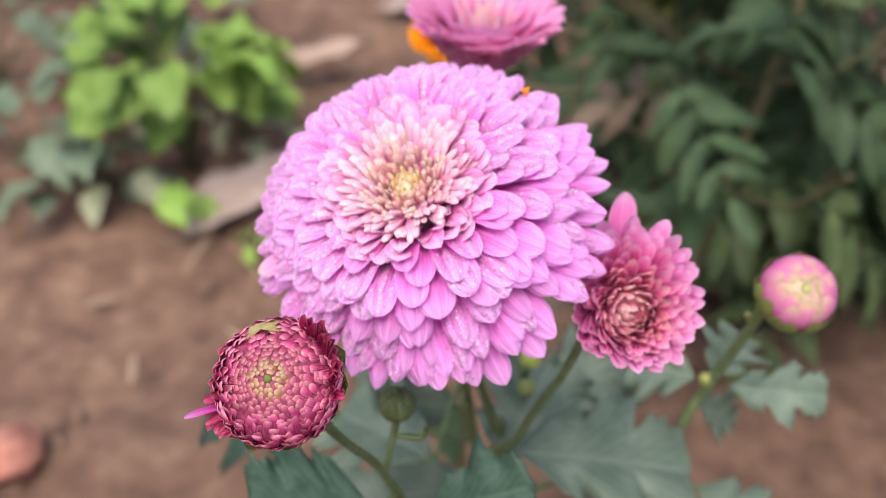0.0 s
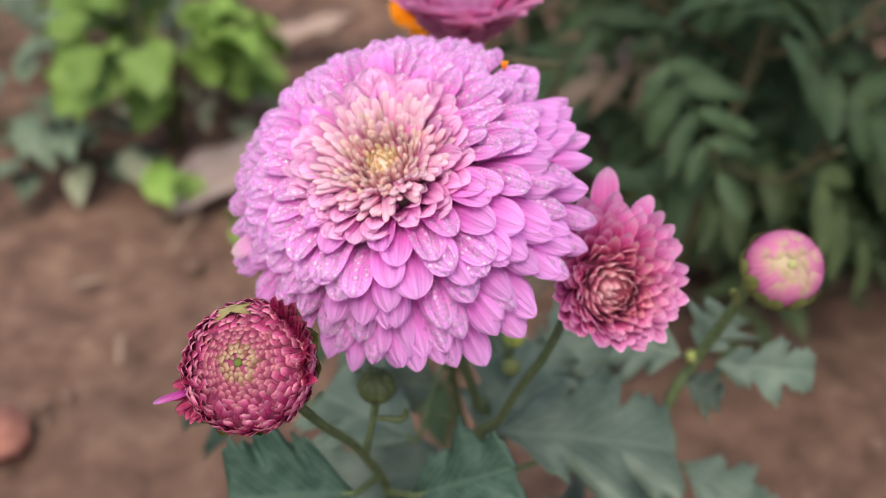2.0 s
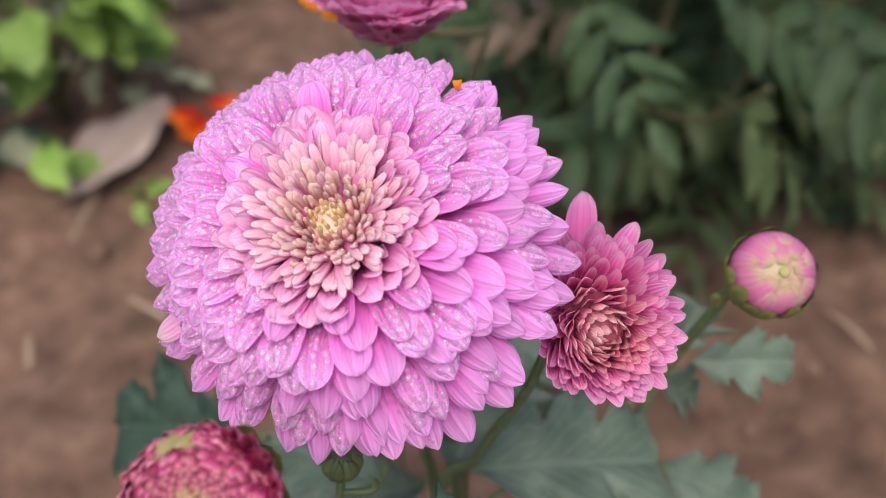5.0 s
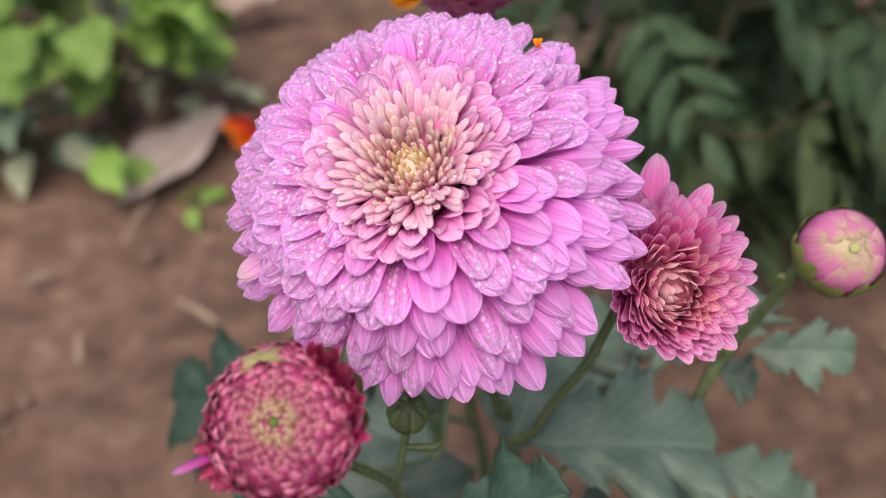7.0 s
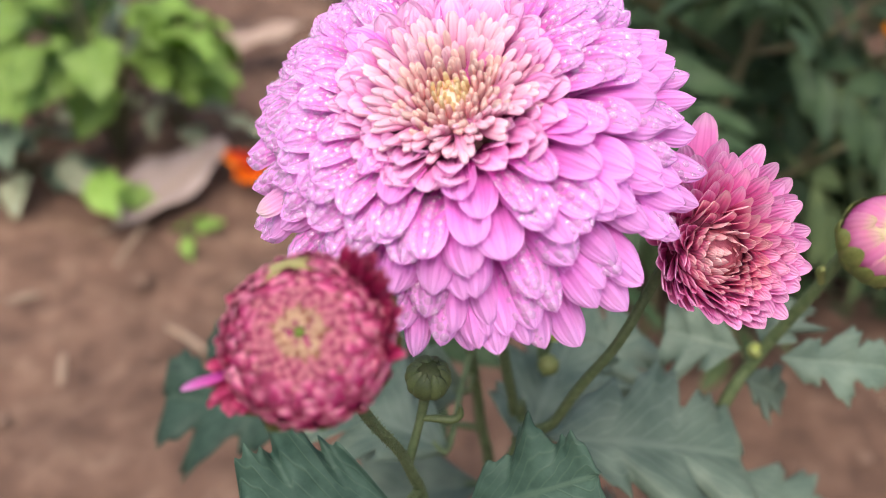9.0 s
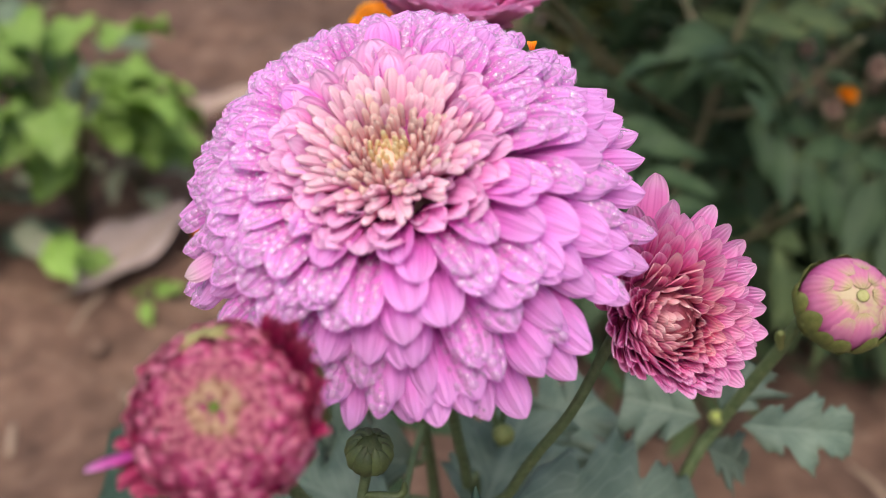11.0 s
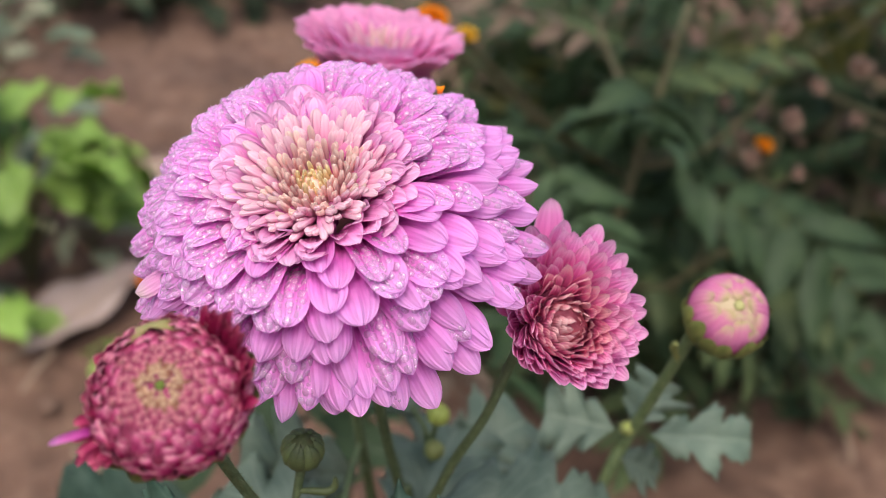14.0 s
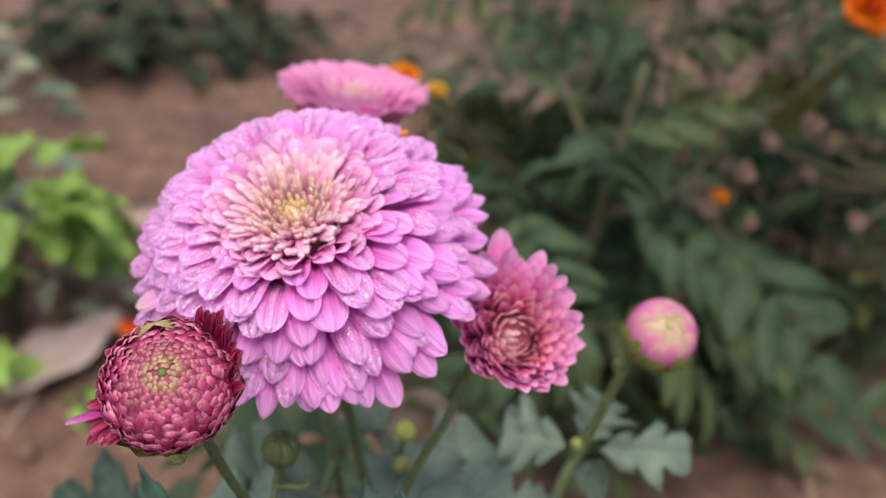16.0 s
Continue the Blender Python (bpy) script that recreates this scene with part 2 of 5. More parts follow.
HALF_OUT = petal_material("half_open_outer", [(0.15, (0.62, 0.07, 0.36)), (0.6, (0.79, 0.17, 0.51)), (1.0, (0.88, 0.40, 0.73))], edge=(0.90, 0.58, 0.76), edge_amount=0.6, groove=0.2)
HALF_MID = petal_material("half_open_middle", [(0.35, (0.54, 0.04, 0.27)), (0.7, (0.77, 0.15, 0.44)), (1.0, (0.90, 0.42, 0.66))], edge=(0.92, 0.60, 0.72), edge_amount=0.55)
HALF_HEART = petal_material("half_open_heart", [(0.35, (0.40, 0.05, 0.12)), (0.7, (0.80, 0.36, 0.44)), (1.0, (0.93, 0.67, 0.67))], vein_amount=0.04)
HALF_IN = petal_material("half_open_inner", [(0.4, (0.42, 0.03, 0.17)), (0.72, (0.77, 0.18, 0.39)), (1.0, (0.92, 0.53, 0.59))], vein_amount=0.1, edge=(0.92, 0.62, 0.60), edge_amount=0.45)
OLIVE_BRACT = mottled("bract_olive", (0.10, 0.13, 0.03), (0.24, 0.26, 0.075), 220.0, 0.55, 0.0002, 0.15)
STEM = mottled("chrysanthemum_stem", (0.052, 0.085, 0.028), (0.140, 0.180, 0.078), 420.0, 0.6, 0.0004)
BRACT = mottled("bract_green", (0.16, 0.20, 0.05), (0.34, 0.36, 0.13), 220.0, 0.55, 0.0002, 0.15)
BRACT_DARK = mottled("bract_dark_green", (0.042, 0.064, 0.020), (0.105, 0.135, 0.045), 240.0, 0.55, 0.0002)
LIME = mottled("lime_bud", (0.30, 0.38, 0.06), (0.46, 0.52, 0.12), 200.0, 0.5, 0.0002)
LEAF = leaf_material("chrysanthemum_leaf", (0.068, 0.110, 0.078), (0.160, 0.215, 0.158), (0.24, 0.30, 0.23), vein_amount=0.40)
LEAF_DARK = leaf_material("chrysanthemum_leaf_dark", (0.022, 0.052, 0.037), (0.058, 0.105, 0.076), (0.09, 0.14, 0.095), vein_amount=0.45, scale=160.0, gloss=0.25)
MARI_LEAF = leaf_material("marigold_leaf", (0.021, 0.045, 0.020), (0.055, 0.092, 0.041), (0.082, 0.126, 0.055), gloss=0.25, veins=14.0, vein_amount=0.3, scale=40.0)
MARI_OLIVE = leaf_material("marigold_leaf_olive", (0.036, 0.060, 0.024), (0.088, 0.118, 0.046), (0.11, 0.145, 0.06), gloss=0.25, veins=14.0, vein_amount=0.3, scale=40.0)
MARI_YELLOW = leaf_material("marigold_leaf_yellowing", (0.085, 0.095, 0.022), (0.18, 0.18, 0.045), (0.15, 0.15, 0.06), veins=14.0, vein_amount=0.3, scale=40.0)
WITHERED = leaf_material("withered_leaf", (0.075, 0.052, 0.032), (0.15, 0.105, 0.072), (0.16, 0.12, 0.085), veins=14.0, vein_amount=0.3, scale=40.0)
MARI_STEM = mottled("marigold_stem", (0.055, 0.06, 0.025), (0.12, 0.10, 0.05), 60.0, 0.6)
SEED_LEAF = leaf_material("seedling_leaf", (0.19, 0.33, 0.05), (0.32, 0.48, 0.11), (0.34, 0.48, 0.2), thin=0.45, veins=6.0, vein_amount=0.35, scale=30.0)
GREY_LEAF = leaf_material("grey_green_leaf", (0.085, 0.135, 0.080), (0.18, 0.235, 0.15), (0.3, 0.36, 0.26), thin=0.25, veins=7.0, vein_amount=0.3, scale=25.0)
PALE_LEAF = leaf_material("pale_leaf", (0.26, 0.29, 0.17), (0.42, 0.43, 0.3), (0.46, 0.48, 0.34), thin=0.25, veins=7.0, vein_amount=0.3, scale=25.0)
FAR_LEAF = leaf_material("far_leaf", (0.022, 0.036, 0.020), (0.048, 0.066, 0.034), (0.06, 0.08, 0.045), gloss=0.15, veins=7.0, vein_amount=0.2, scale=20.0)
MARIGOLD = petal_material("marigold_petal", [(0.1, (0.60, 0.10, 0.0)), (0.6, (0.80, 0.24, 0.005)), (1.0, (0.88, 0.36, 0.02))], vein=(0.7, 0.1, 0.0), vein_amount=0.2)
# for made-up heads that stand for pale soil gaps and dead leaves
BEIGE_GAP = petal_material("beige_gap_petal", [(0.1, (0.18, 0.10, 0.07)), (0.6, (0.33, 0.21, 0.16)), (1.0, (0.45, 0.33, 0.27))], vein=(0.3, 0.18, 0.12), vein_amount=0.2)
MARIGOLD_RED = petal_material("marigold_petal_red", [(0.1, (0.40, 0.01, 0.0)), (0.6, (0.60, 0.03, 0.004)), (1.0, (0.85, 0.25, 0.01))], vein=(0.4, 0.01, 0.0), vein_amount=0.2)
MARIGOLD_YELLOW = petal_material("marigold_petal_yellow", [(0.1, (0.60, 0.30, 0.02)), (1.0, (0.84, 0.56, 0.07))], vein=(0.7, 0.3, 0.0), vein_amount=0.2)


def dew_material():
    """Thin beads of water: mostly clear, with a soft sheen; the sky light they gather is painted in as a pale tint and
    gloss.
    """
    mat, nodes, links, bsdf, out = shader("dew_water")
    clear = nodes.new("ShaderNodeBsdfTransparent")
    clear.inputs["Color"].default_value = (1.0, 0.99, 1.0, 1)
    gloss = nodes.new("ShaderNodeBsdfGlossy")
    gloss.inputs["Roughness"].default_value = 0.28
    gathered_light = nodes.new("ShaderNodeBsdfDiffuse")
    gathered_light.inputs["Color"].default_value = (0.96, 0.80, 0.97, 1)
    fres = nodes.new("ShaderNodeFresnel")
    fres.inputs["IOR"].default_value = 1.45
    body = nodes.new("ShaderNodeMixShader")
    body.inputs[0].default_value = 0.13
    links.new(clear.outputs[0], body.inputs[1])
    links.new(gathered_light.outputs[0], body.inputs[2])
    m = nodes.new("ShaderNodeMixShader")
    links.new(math_node(nodes, links, "ADD", math_node(nodes, links, "MULTIPLY", fres.outputs[0], 0.4), 0.08), m.inputs[0])
    links.new(body.outputs[0], m.inputs[1])
    links.new(gloss.outputs[0], m.inputs[2])
    links.new(m.outputs[0], out.inputs["Surface"])
    return mat


DEW = dew_material()


# ---------------------------------------------------------------- builders
def mesh_object(name, verts, faces, material, parent=None, label="", uvs=None, smooth=True):
    me = bpy.data.meshes.new(name)
    me.from_pydata([tuple(v) for v in verts], [], faces)
    for m in material if isinstance(material, (list, tuple)) else [material]:
        me.materials.append(m)
    if smooth:
        me.polygons.foreach_set("use_smooth", [True] * len(me.polygons))
    if uvs is not None:
        layer = me.uv_layers.new(name="UVMap")
        idx = np.empty(len(me.loops), dtype=np.int32)
        me.loops.foreach_get("vertex_index", idx)
        layer.data.foreach_set("uv", np.asarray(uvs, float)[idx].ravel())
    me.update()
    return place_mesh(name, me, parent, label)


def place_mesh(name, me, parent=None, label="", m=None):
    ob = new(name, me)
    if parent is not None:
        ob.parent = parent
    if m is not None:
        ob.matrix_basis = m
    if label:
        tagged(ob, label)
    return ob


def thing(name, at, label, category, group="", kind=""):
    ob = new(name)
    ob.location = at
    ob.empty_display_size = 0.01
    return tagged(ob, label, category, group, kind)


def axis_frame(centre, axis, hint=(0, 0, 1)):
    """A frame at centre whose z is the axis and whose x is the hint made square to it."""
    z = Vector(axis).normalized()
    x = Vector(hint) - z * Vector(hint).dot(z)
    x = x.normalized() if x.length > 1e-4 else z.orthogonal().normalized()
    y = z.cross(x)
    m = Matrix((x, y, z)).transposed().to_4x4()
    m.translation = Vector(centre)
    return m


def bezier(p, v):
    p = np.asarray(p, float)
    v = np.asarray(v, float)[:, None]
    return (1 - v) ** 3 * p[0] + 3 * (1 - v) ** 2 * v * p[1] + 3 * (1 - v) * v ** 2 * p[2] + v ** 3 * p[3]


def through4(q):
    """The Bezier controls of a curve that runs through four points at even steps."""
    a, b, c, d = (np.asarray(p, float) for p in q)
    return [a, (-5 * a + 18 * b - 9 * c + 2 * d) / 6, (2 * a - 9 * b + 18 * c - 5 * d) / 6, d]


def petal_grid(path, width, alpha, groove=0.0, widest=0.72, claw=0.3, tip_lift=0.0, point=2.2, nu=9, nv=12, wave=0.0, rng=None, full=None):
    """A petal in its own x-z plane: x outward, z along the flower's axis, width along y.
    alpha: how far the section curls up (a tube at 2.5; below 0 the edges hang). Returns points (nv, nu, 3) and uv."""
    v = 1 - (1 - np.linspace(0, 1, nv)) ** 2.0
    c = bezier(path, v)
    d = bezier(path, np.clip(v + 0.01, 0, 1)) - bezier(path, np.clip(v - 0.01, 0, 1))
    d /= np.linalg.norm(d, axis=1, keepdims=True)
    normal = np.stack([-d[:, 1], d[:, 0]], 1)
    s = np.clip(v / (full or widest), 0, 1)
    prof = claw + (1 - claw) * s * s * (3 - 2 * s)
    k = np.clip((v - widest) / (1 - widest), 0, 1)
    prof = prof * np.maximum(1 - k ** point, 0.0) ** 0.5
    prof[-1] = 0.05
    u = np.linspace(-1, 1, nu)
    a = alpha * (0.55 + 0.45 * v)
    a = np.where(np.abs(a) < 0.02, 0.02, a)
    half = width * 0.5 * prof
    y = half[:, None] * np.sin(u[None] * a[:, None]) / a[:, None]
    rise = half[:, None] * (1 - np.cos(u[None] * a[:, None])) / a[:, None]
    mark = np.exp(-((np.abs(u) - 0.36) / 0.13) ** 2)
    rise = rise - groove * half[:, None] * mark[None] * (0.4 + 0.6 * v[:, None])
    rise = rise + tip_lift * width * (v[:, None] ** 5)
    if wave and rng is not None:
        ph = rng.uniform(0, 6.28, 2)
        rise = rise + wave * width * np.sin(3.1 * u[None] + 5 * v[:, None] + ph[0]) * v[:, None] * np.abs(u[None])
    p = np.empty((nv, nu, 3))
    p[..., 0] = c[:, None, 0] + normal[:, None, 0] * rise
    p[..., 1] = y
    p[..., 2] = c[:, None, 1] + normal[:, None, 1] * rise
    uv = np.stack(np.broadcast_arrays(u[None] * 0.5 + 0.5, v[:, None]), -1)
    return p, uv


def finger_mesh(name, path, width, thick, material, rng, sides=8, rings=12):
    """A quilled floret: a closed, slightly flattened finger with a blunt tip."""
    v = 1 - (1 - np.linspace(0, 1, rings)) ** 1.7
    c = bezier(path, v)
    d = bezier(path, np.clip(v + 0.01, 0, 1)) - bezier(path, np.clip(v - 0.01, 0, 1))
    d /= np.linalg.norm(d, axis=1, keepdims=True)
    normal = np.stack([-d[:, 1], d[:, 0]], 1)
    verts, uvs = [], []
    swell, bend = rng.uniform(0.85, 1.2), rng.uniform(-0.12, 0.12)
    for i in range(rings):
        k = max(0.0, (v[i] - 0.86) / 0.14)
        prof = (0.66 + 0.34 * math.sin(min(v[i] / 0.6, 1) * math.pi / 2) * swell - 0.30 * max(0.0, v[i] - 0.5) / 0.5) * math.sqrt(max(1 - k ** 2.4, 0.04))
        for j in range(sides):
            a = 2 * math.pi * j / sides
            y = math.cos(a) * width * 0.5 * prof + bend * width * v[i] ** 2
            z = math.sin(a) * thick * 0.5 * prof
            if j == sides // 4:
                z -= 0.30 * thick * prof
            verts.append((c[i, 0] + normal[i, 0] * z, y, c[i, 1] + normal[i, 1] * z))
            uvs.append((j / sides, v[i]))
    faces = [(i * sides + j, i * sides + (j + 1) % sides, (i + 1) * sides + (j + 1) % sides, (i + 1) * sides + j) for i in range(rings - 1) for j in range(sides)]
    faces.append(tuple((rings - 1) * sides + j for j in range(sides)))
    me = bpy.data.meshes.new(name)
    me.from_pydata(verts, [], faces)
    me.materials.append(material)
    me.polygons.foreach_set("use_smooth", [True] * len(me.polygons))
    layer = me.uv_layers.new(name="UVMap")
    idx = np.empty(len(me.loops), dtype=np.int32)
    me.loops.foreach_get("vertex_index", idx)
    layer.data.foreach_set("uv", np.asarray(uvs, float)[idx].ravel())
    me.update()
    return me


def grid_faces(nv, nu, start=0):
    return [(start + i * nu + j, start + i * nu + j + 1, start + (i + 1) * nu + j + 1, start + (i + 1) * nu + j) for i in range(nv - 1) for j in range(nu - 1)]


def petal_mesh(name, grid, material):
    p, uv = grid
    nv, nu = p.shape[:2]
    me = bpy.data.meshes.new(name)
    me.from_pydata([tuple(q) for q in p.reshape(-1, 3)], [], grid_faces(nv, nu))
    me.materials.append(material)
    me.polygons.foreach_set("use_smooth", [True] * len(me.polygons))
    layer = me.uv_layers.new(name="UVMap")
    idx = np.empty(len(me.loops), dtype=np.int32)
    me.loops.foreach_get("vertex_index", idx)
    layer.data.foreach_set("uv", uv.reshape(-1, 2)[idx].ravel())
    me.update()
    return me


def tube(name, points, radii, material, parent, label="", sides=10, steps=10, ribs=0.0, down=0):
    """A tapering stem through the points."""
    pts = [Vector(p) for p in points]
    line, rad = [], []
    for i in range(len(pts) - 1):
        p0, p1, p2, p3 = pts[max(i - 1, 0)], pts[i], pts[i + 1], pts[min(i + 2, len(pts) - 1)]
        for k in range(steps):
            t = k / steps
            line.append(0.5 * (2 * p1 + (p2 - p0) * t + (2 * p0 - 5 * p1 + 4 * p2 - p3) * t * t + (3 * p1 - p0 - 3 * p2 + p3) * t ** 3))
            rad.append(radii[i] * (1 - t) + radii[i + 1] * t)
    line.append(pts[-1])
    rad.append(radii[-1])
    verts, uvs, side = [], [], None
    for i, p in enumerate(line):
        d = (line[min(i + 1, len(line) - 1)] - line[max(i - 1, 0)]).normalized()
        side = (d.orthogonal() if side is None else side - d * side.dot(d)).normalized()
        other = d.cross(side)
        for k in range(sides):
            a = 2 * math.pi * k / sides
            r = rad[i] * (1 + ribs * math.cos(5 * a) + 0.05 * noise.noise(p * 300))
            verts.append(p + side * math.cos(a) * r + other * math.sin(a) * r)
            uvs.append((k / sides, i / len(line)))
    faces = [(i * sides + k, i * sides + (k + 1) % sides, (i + 1) * sides + (k + 1) % sides, (i + 1) * sides + k) for i in range(len(line) - 1) for k in range(sides)]
    faces += [tuple(range(sides))[::-1], tuple((len(line) - 1) * sides + k for k in range(sides))]
    # fine downy hairs on the upper reach of a stem
    rng = np.random.default_rng(len(verts) + down)
    for _ in range(down):
        i = int(rng.integers(1, max(2, int(len(line) * 0.6))))
        f, a = rng.random(), rng.uniform(0, 6.283)
        d = (line[i + 1] - line[i]).normalized()
        one = d.orthogonal().normalized()
        out = one * math.cos(a) + d.cross(one) * math.sin(a)
        p = line[i].lerp(line[i + 1], f) + out * rad[i] * 0.9
        w = d.cross(out) * 0.00009
        n = len(verts)
        verts += [p - w, p + w, p + out * rng.uniform(0.0005, 0.0010) + d * rng.uniform(-0.0003, 0.0003)]
        uvs += [(0.5, f)] * 3
        faces.append((n, n + 1, n + 2))
    return mesh_object(name, verts, faces, material, parent, label, uvs)


def ellipsoid(name, radius, up, down, material, parent, m, rings=10, sides=20):
    """A solid core: radius across, up and down its half heights along z."""
    verts, faces = [(0, 0, up)], []
    for i in range(1, rings):
        a = math.pi * i / rings
        for k in range(sides):
            b = 2 * math.pi * k / sides
            z = math.cos(a)
            verts.append((radius * math.sin(a) * math.cos(b), radius * math.sin(a) * math.sin(b), z * (up if z > 0 else down)))
    verts.append((0, 0, -down))
    faces += [(0, 1 + k, 1 + (k + 1) % sides) for k in range(sides)]
    for i in range(rings - 2):
        a, b = 1 + i * sides, 1 + (i + 1) * sides
        faces += [(a + k, b + k, b + (k + 1) % sides, a + (k + 1) % sides) for k in range(sides)]
    last, n = 1 + (rings - 2) * sides, len(verts) - 1
    faces += [(last + (k + 1) % sides, last + k, n) for k in range(sides)]
    ob = mesh_object(name, verts, faces, material, parent)
    ob.matrix_basis = m
    return ob


GOLDEN = math.pi * (3 - math.sqrt(5))


def leaf_grid(length, width, lobes=3, depth=0.5, teeth=0.12, sweep=0.5, fold=0.25, droop=0.3, nv=44, nu=9, rng=None, stalk=0.0, ripple=0.04):
    """A lobed leaf along +x, its upper face to +z."""
    v = np.linspace(0, 1, nv)
    env = np.sin(np.pi * np.clip(v, 0, 1) ** 0.75) ** 0.75
    ph = (v * (lobes + 0.35) + 0.12) % 1.0
    lobe = 1 - depth * np.abs(2 * ph - 1) ** 1.6
    tooth = 1 - teeth * np.abs(2 * ((v * lobes * 3.3) % 1.0) - 1)
    half = width * 0.5 * env * np.where(v < 0.93, lobe, 1) * tooth
    half[0] = width * 0.02
    half[-1] = width * 0.01
    u = np.linspace(-1, 1, nu)
    jitter = np.stack([np.interp(v, np.linspace(0, 1, 9), rng.uniform(0.84, 1.16, 9)) for _ in range(2)], 1) if rng is not None else np.ones((nv, 2))
    side = np.where(u[None] < 0, jitter[:, :1], jitter[:, 1:])
    y = half[:, None] * u[None] * side
    x = v[:, None] * length + sweep * np.abs(y) * (1 - 0.6 * v[:, None])
    z = fold * np.abs(y) - droop * length * v[:, None] ** 2
    ph0 = rng.uniform(0, 6.28) if rng is not None else 0.0
    z = z + ripple * width * np.sin(v[:, None] * 6.283 * lobes + ph0 + 1.5 * u[None]) * np.abs(u[None]) ** 1.5
    z = z - 0.02 * width * np.exp(-(u[None] / 0.12) ** 2)
    p = np.stack(np.broadcast_arrays(x, y, z), -1).astype(float)
    uv = np.stack(np.broadcast_arrays(u[None] * 0.5 + 0.5, v[:, None]), -1)
    return p, uv


def mum_grid(length, width, rng, fold=0.10, droop=0.14, depth=0.62, nv=84, nu=13, ripple=0.05):
    """A chrysanthemum leaf along +x: two pairs of forward lobes and a broad end lobe, all with blunt teeth."""
    v = np.linspace(0, 1, nv)
    u = np.linspace(-1, 1, nu)
    halves = []
    for _ in range(2):
        half = 0.10 + (1 - depth) * np.sin(np.pi * np.clip(v, 0, 1) ** 0.9) ** 0.8
        for at, high, wide in ((0.20, 0.62, 0.15), (0.47, 1.0, 0.17), (0.80, 0.66, 0.21)):
            k = (v - at - rng.uniform(-0.025, 0.025)) / (wide * rng.uniform(0.9, 1.1))
            half = np.maximum(half, high * rng.uniform(0.88, 1.1) * np.clip(1 - np.abs(k) ** 2.4, 0, 1) ** 0.6)
        half = half * (1 - 0.15 * np.abs(np.cos(np.pi * (v * 8.5 + rng.uniform(0, 1)))) ** 1.5)
        half = half * np.clip((1 - v) / 0.08, 0, 1) ** 0.5 * np.clip(v / 0.06 + 0.1, 0, 1)
        halves.append(half * width * 0.5)
    half = np.where(u[None] < 0, halves[0][:, None], halves[1][:, None])
    y = half * u[None]
    x = v[:, None] * length * 0.97 + 0.62 * np.abs(y) * (1 - 0.55 * v[:, None])
    z = fold * np.abs(y) - droop * length * v[:, None] ** 2
    z = z + ripple * width * np.sin(v[:, None] * 16 + rng.uniform(0, 6.28) + 1.5 * u[None]) * np.abs(u[None]) ** 1.5
    z = z - 0.02 * width * np.exp(-(u[None] / 0.12) ** 2) - 0.10 * np.abs(y) * np.abs(u[None]) ** 3
    p = np.stack(np.broadcast_arrays(x, y, z), -1).astype(float)
    return p, np.stack(np.broadcast_arrays(u[None] * 0.5 + 0.5, v[:, None]), -1)


def thick_leaf_mesh(name, grid, material, thickness=0.0004):
    """Both faces of a leaf, joined round the rim."""
    p, uv = grid
    nv, nu = p.shape[:2]
    n = nv * nu
    top = p.reshape(-1, 3)
    low = top - np.array([0, 0, thickness])
    faces = grid_faces(nv, nu)
    faces += [tuple(n + k for k in f[::-1]) for f in grid_faces(nv, nu)]
    rim = [j for j in range(nu)] + [i * nu + nu - 1 for i in range(1, nv)] + [(nv - 1) * nu + j for j in range(nu - 2, -1, -1)] + [i * nu for i in range(nv - 2, 0, -1)]
    faces += [(rim[k], rim[(k + 1) % len(rim)], n + rim[(k + 1) % len(rim)], n + rim[k])[::-1] for k in range(len(rim))]
    me = bpy.data.meshes.new(name)
    me.from_pydata([tuple(q) for q in np.concatenate([top, low])], [], faces)
    me.materials.append(material)
    me.polygons.foreach_set("use_smooth", [True] * len(me.polygons))
    layer = me.uv_layers.new(name="UVMap")
    idx = np.empty(len(me.loops), dtype=np.int32)
    me.loops.foreach_get("vertex_index", idx)
    both = np.concatenate([uv.reshape(-1, 2)] * 2)
    layer.data.foreach_set("uv", both[idx].ravel())
    me.update()
    return me


def laid(base, tip, up=(0, 0, 1), roll=0.0):
    """The pose of a leaf that runs from base towards tip with its upper face towards up."""
    x = (Vector(tip) - Vector(base)).normalized()
    z = (Vector(up) - x * Vector(up).dot(x)).normalized()
    m = Matrix((x, z.cross(x), z)).transposed().to_4x4()
    m.translation = Vector(base)
    return m @ pose(0, 0, 0, roll, 0, 0)


# ---------------------------------------------------------------- ground
def build_ground():
    n = 261
    s = np.linspace(-1, 1, n)
    warp = 1.6 * s + 78.4 * np.sign(s) * np.abs(s) ** 9
    verts = []
    for yy in warp:
        for xx in warp:
            p = Vector((xx, yy + 0.9, 0))
            fade = 1.0 if abs(xx) < 4 and abs(yy) < 4 else 0.3
            z = 0.022 * noise.noise(p * 4.0) + 0.012 * noise.noise(p * 13.0) + 0.006 * noise.noise(p * 35.0)
            verts.append((p.x, p.y, z * fade - 0.004))
    ob = mesh_object("ground", verts, grid_faces(n, n), SOIL)
    return tagged(ob, "damp brown garden soil, bare and crumbly", "soil", kind="structure")


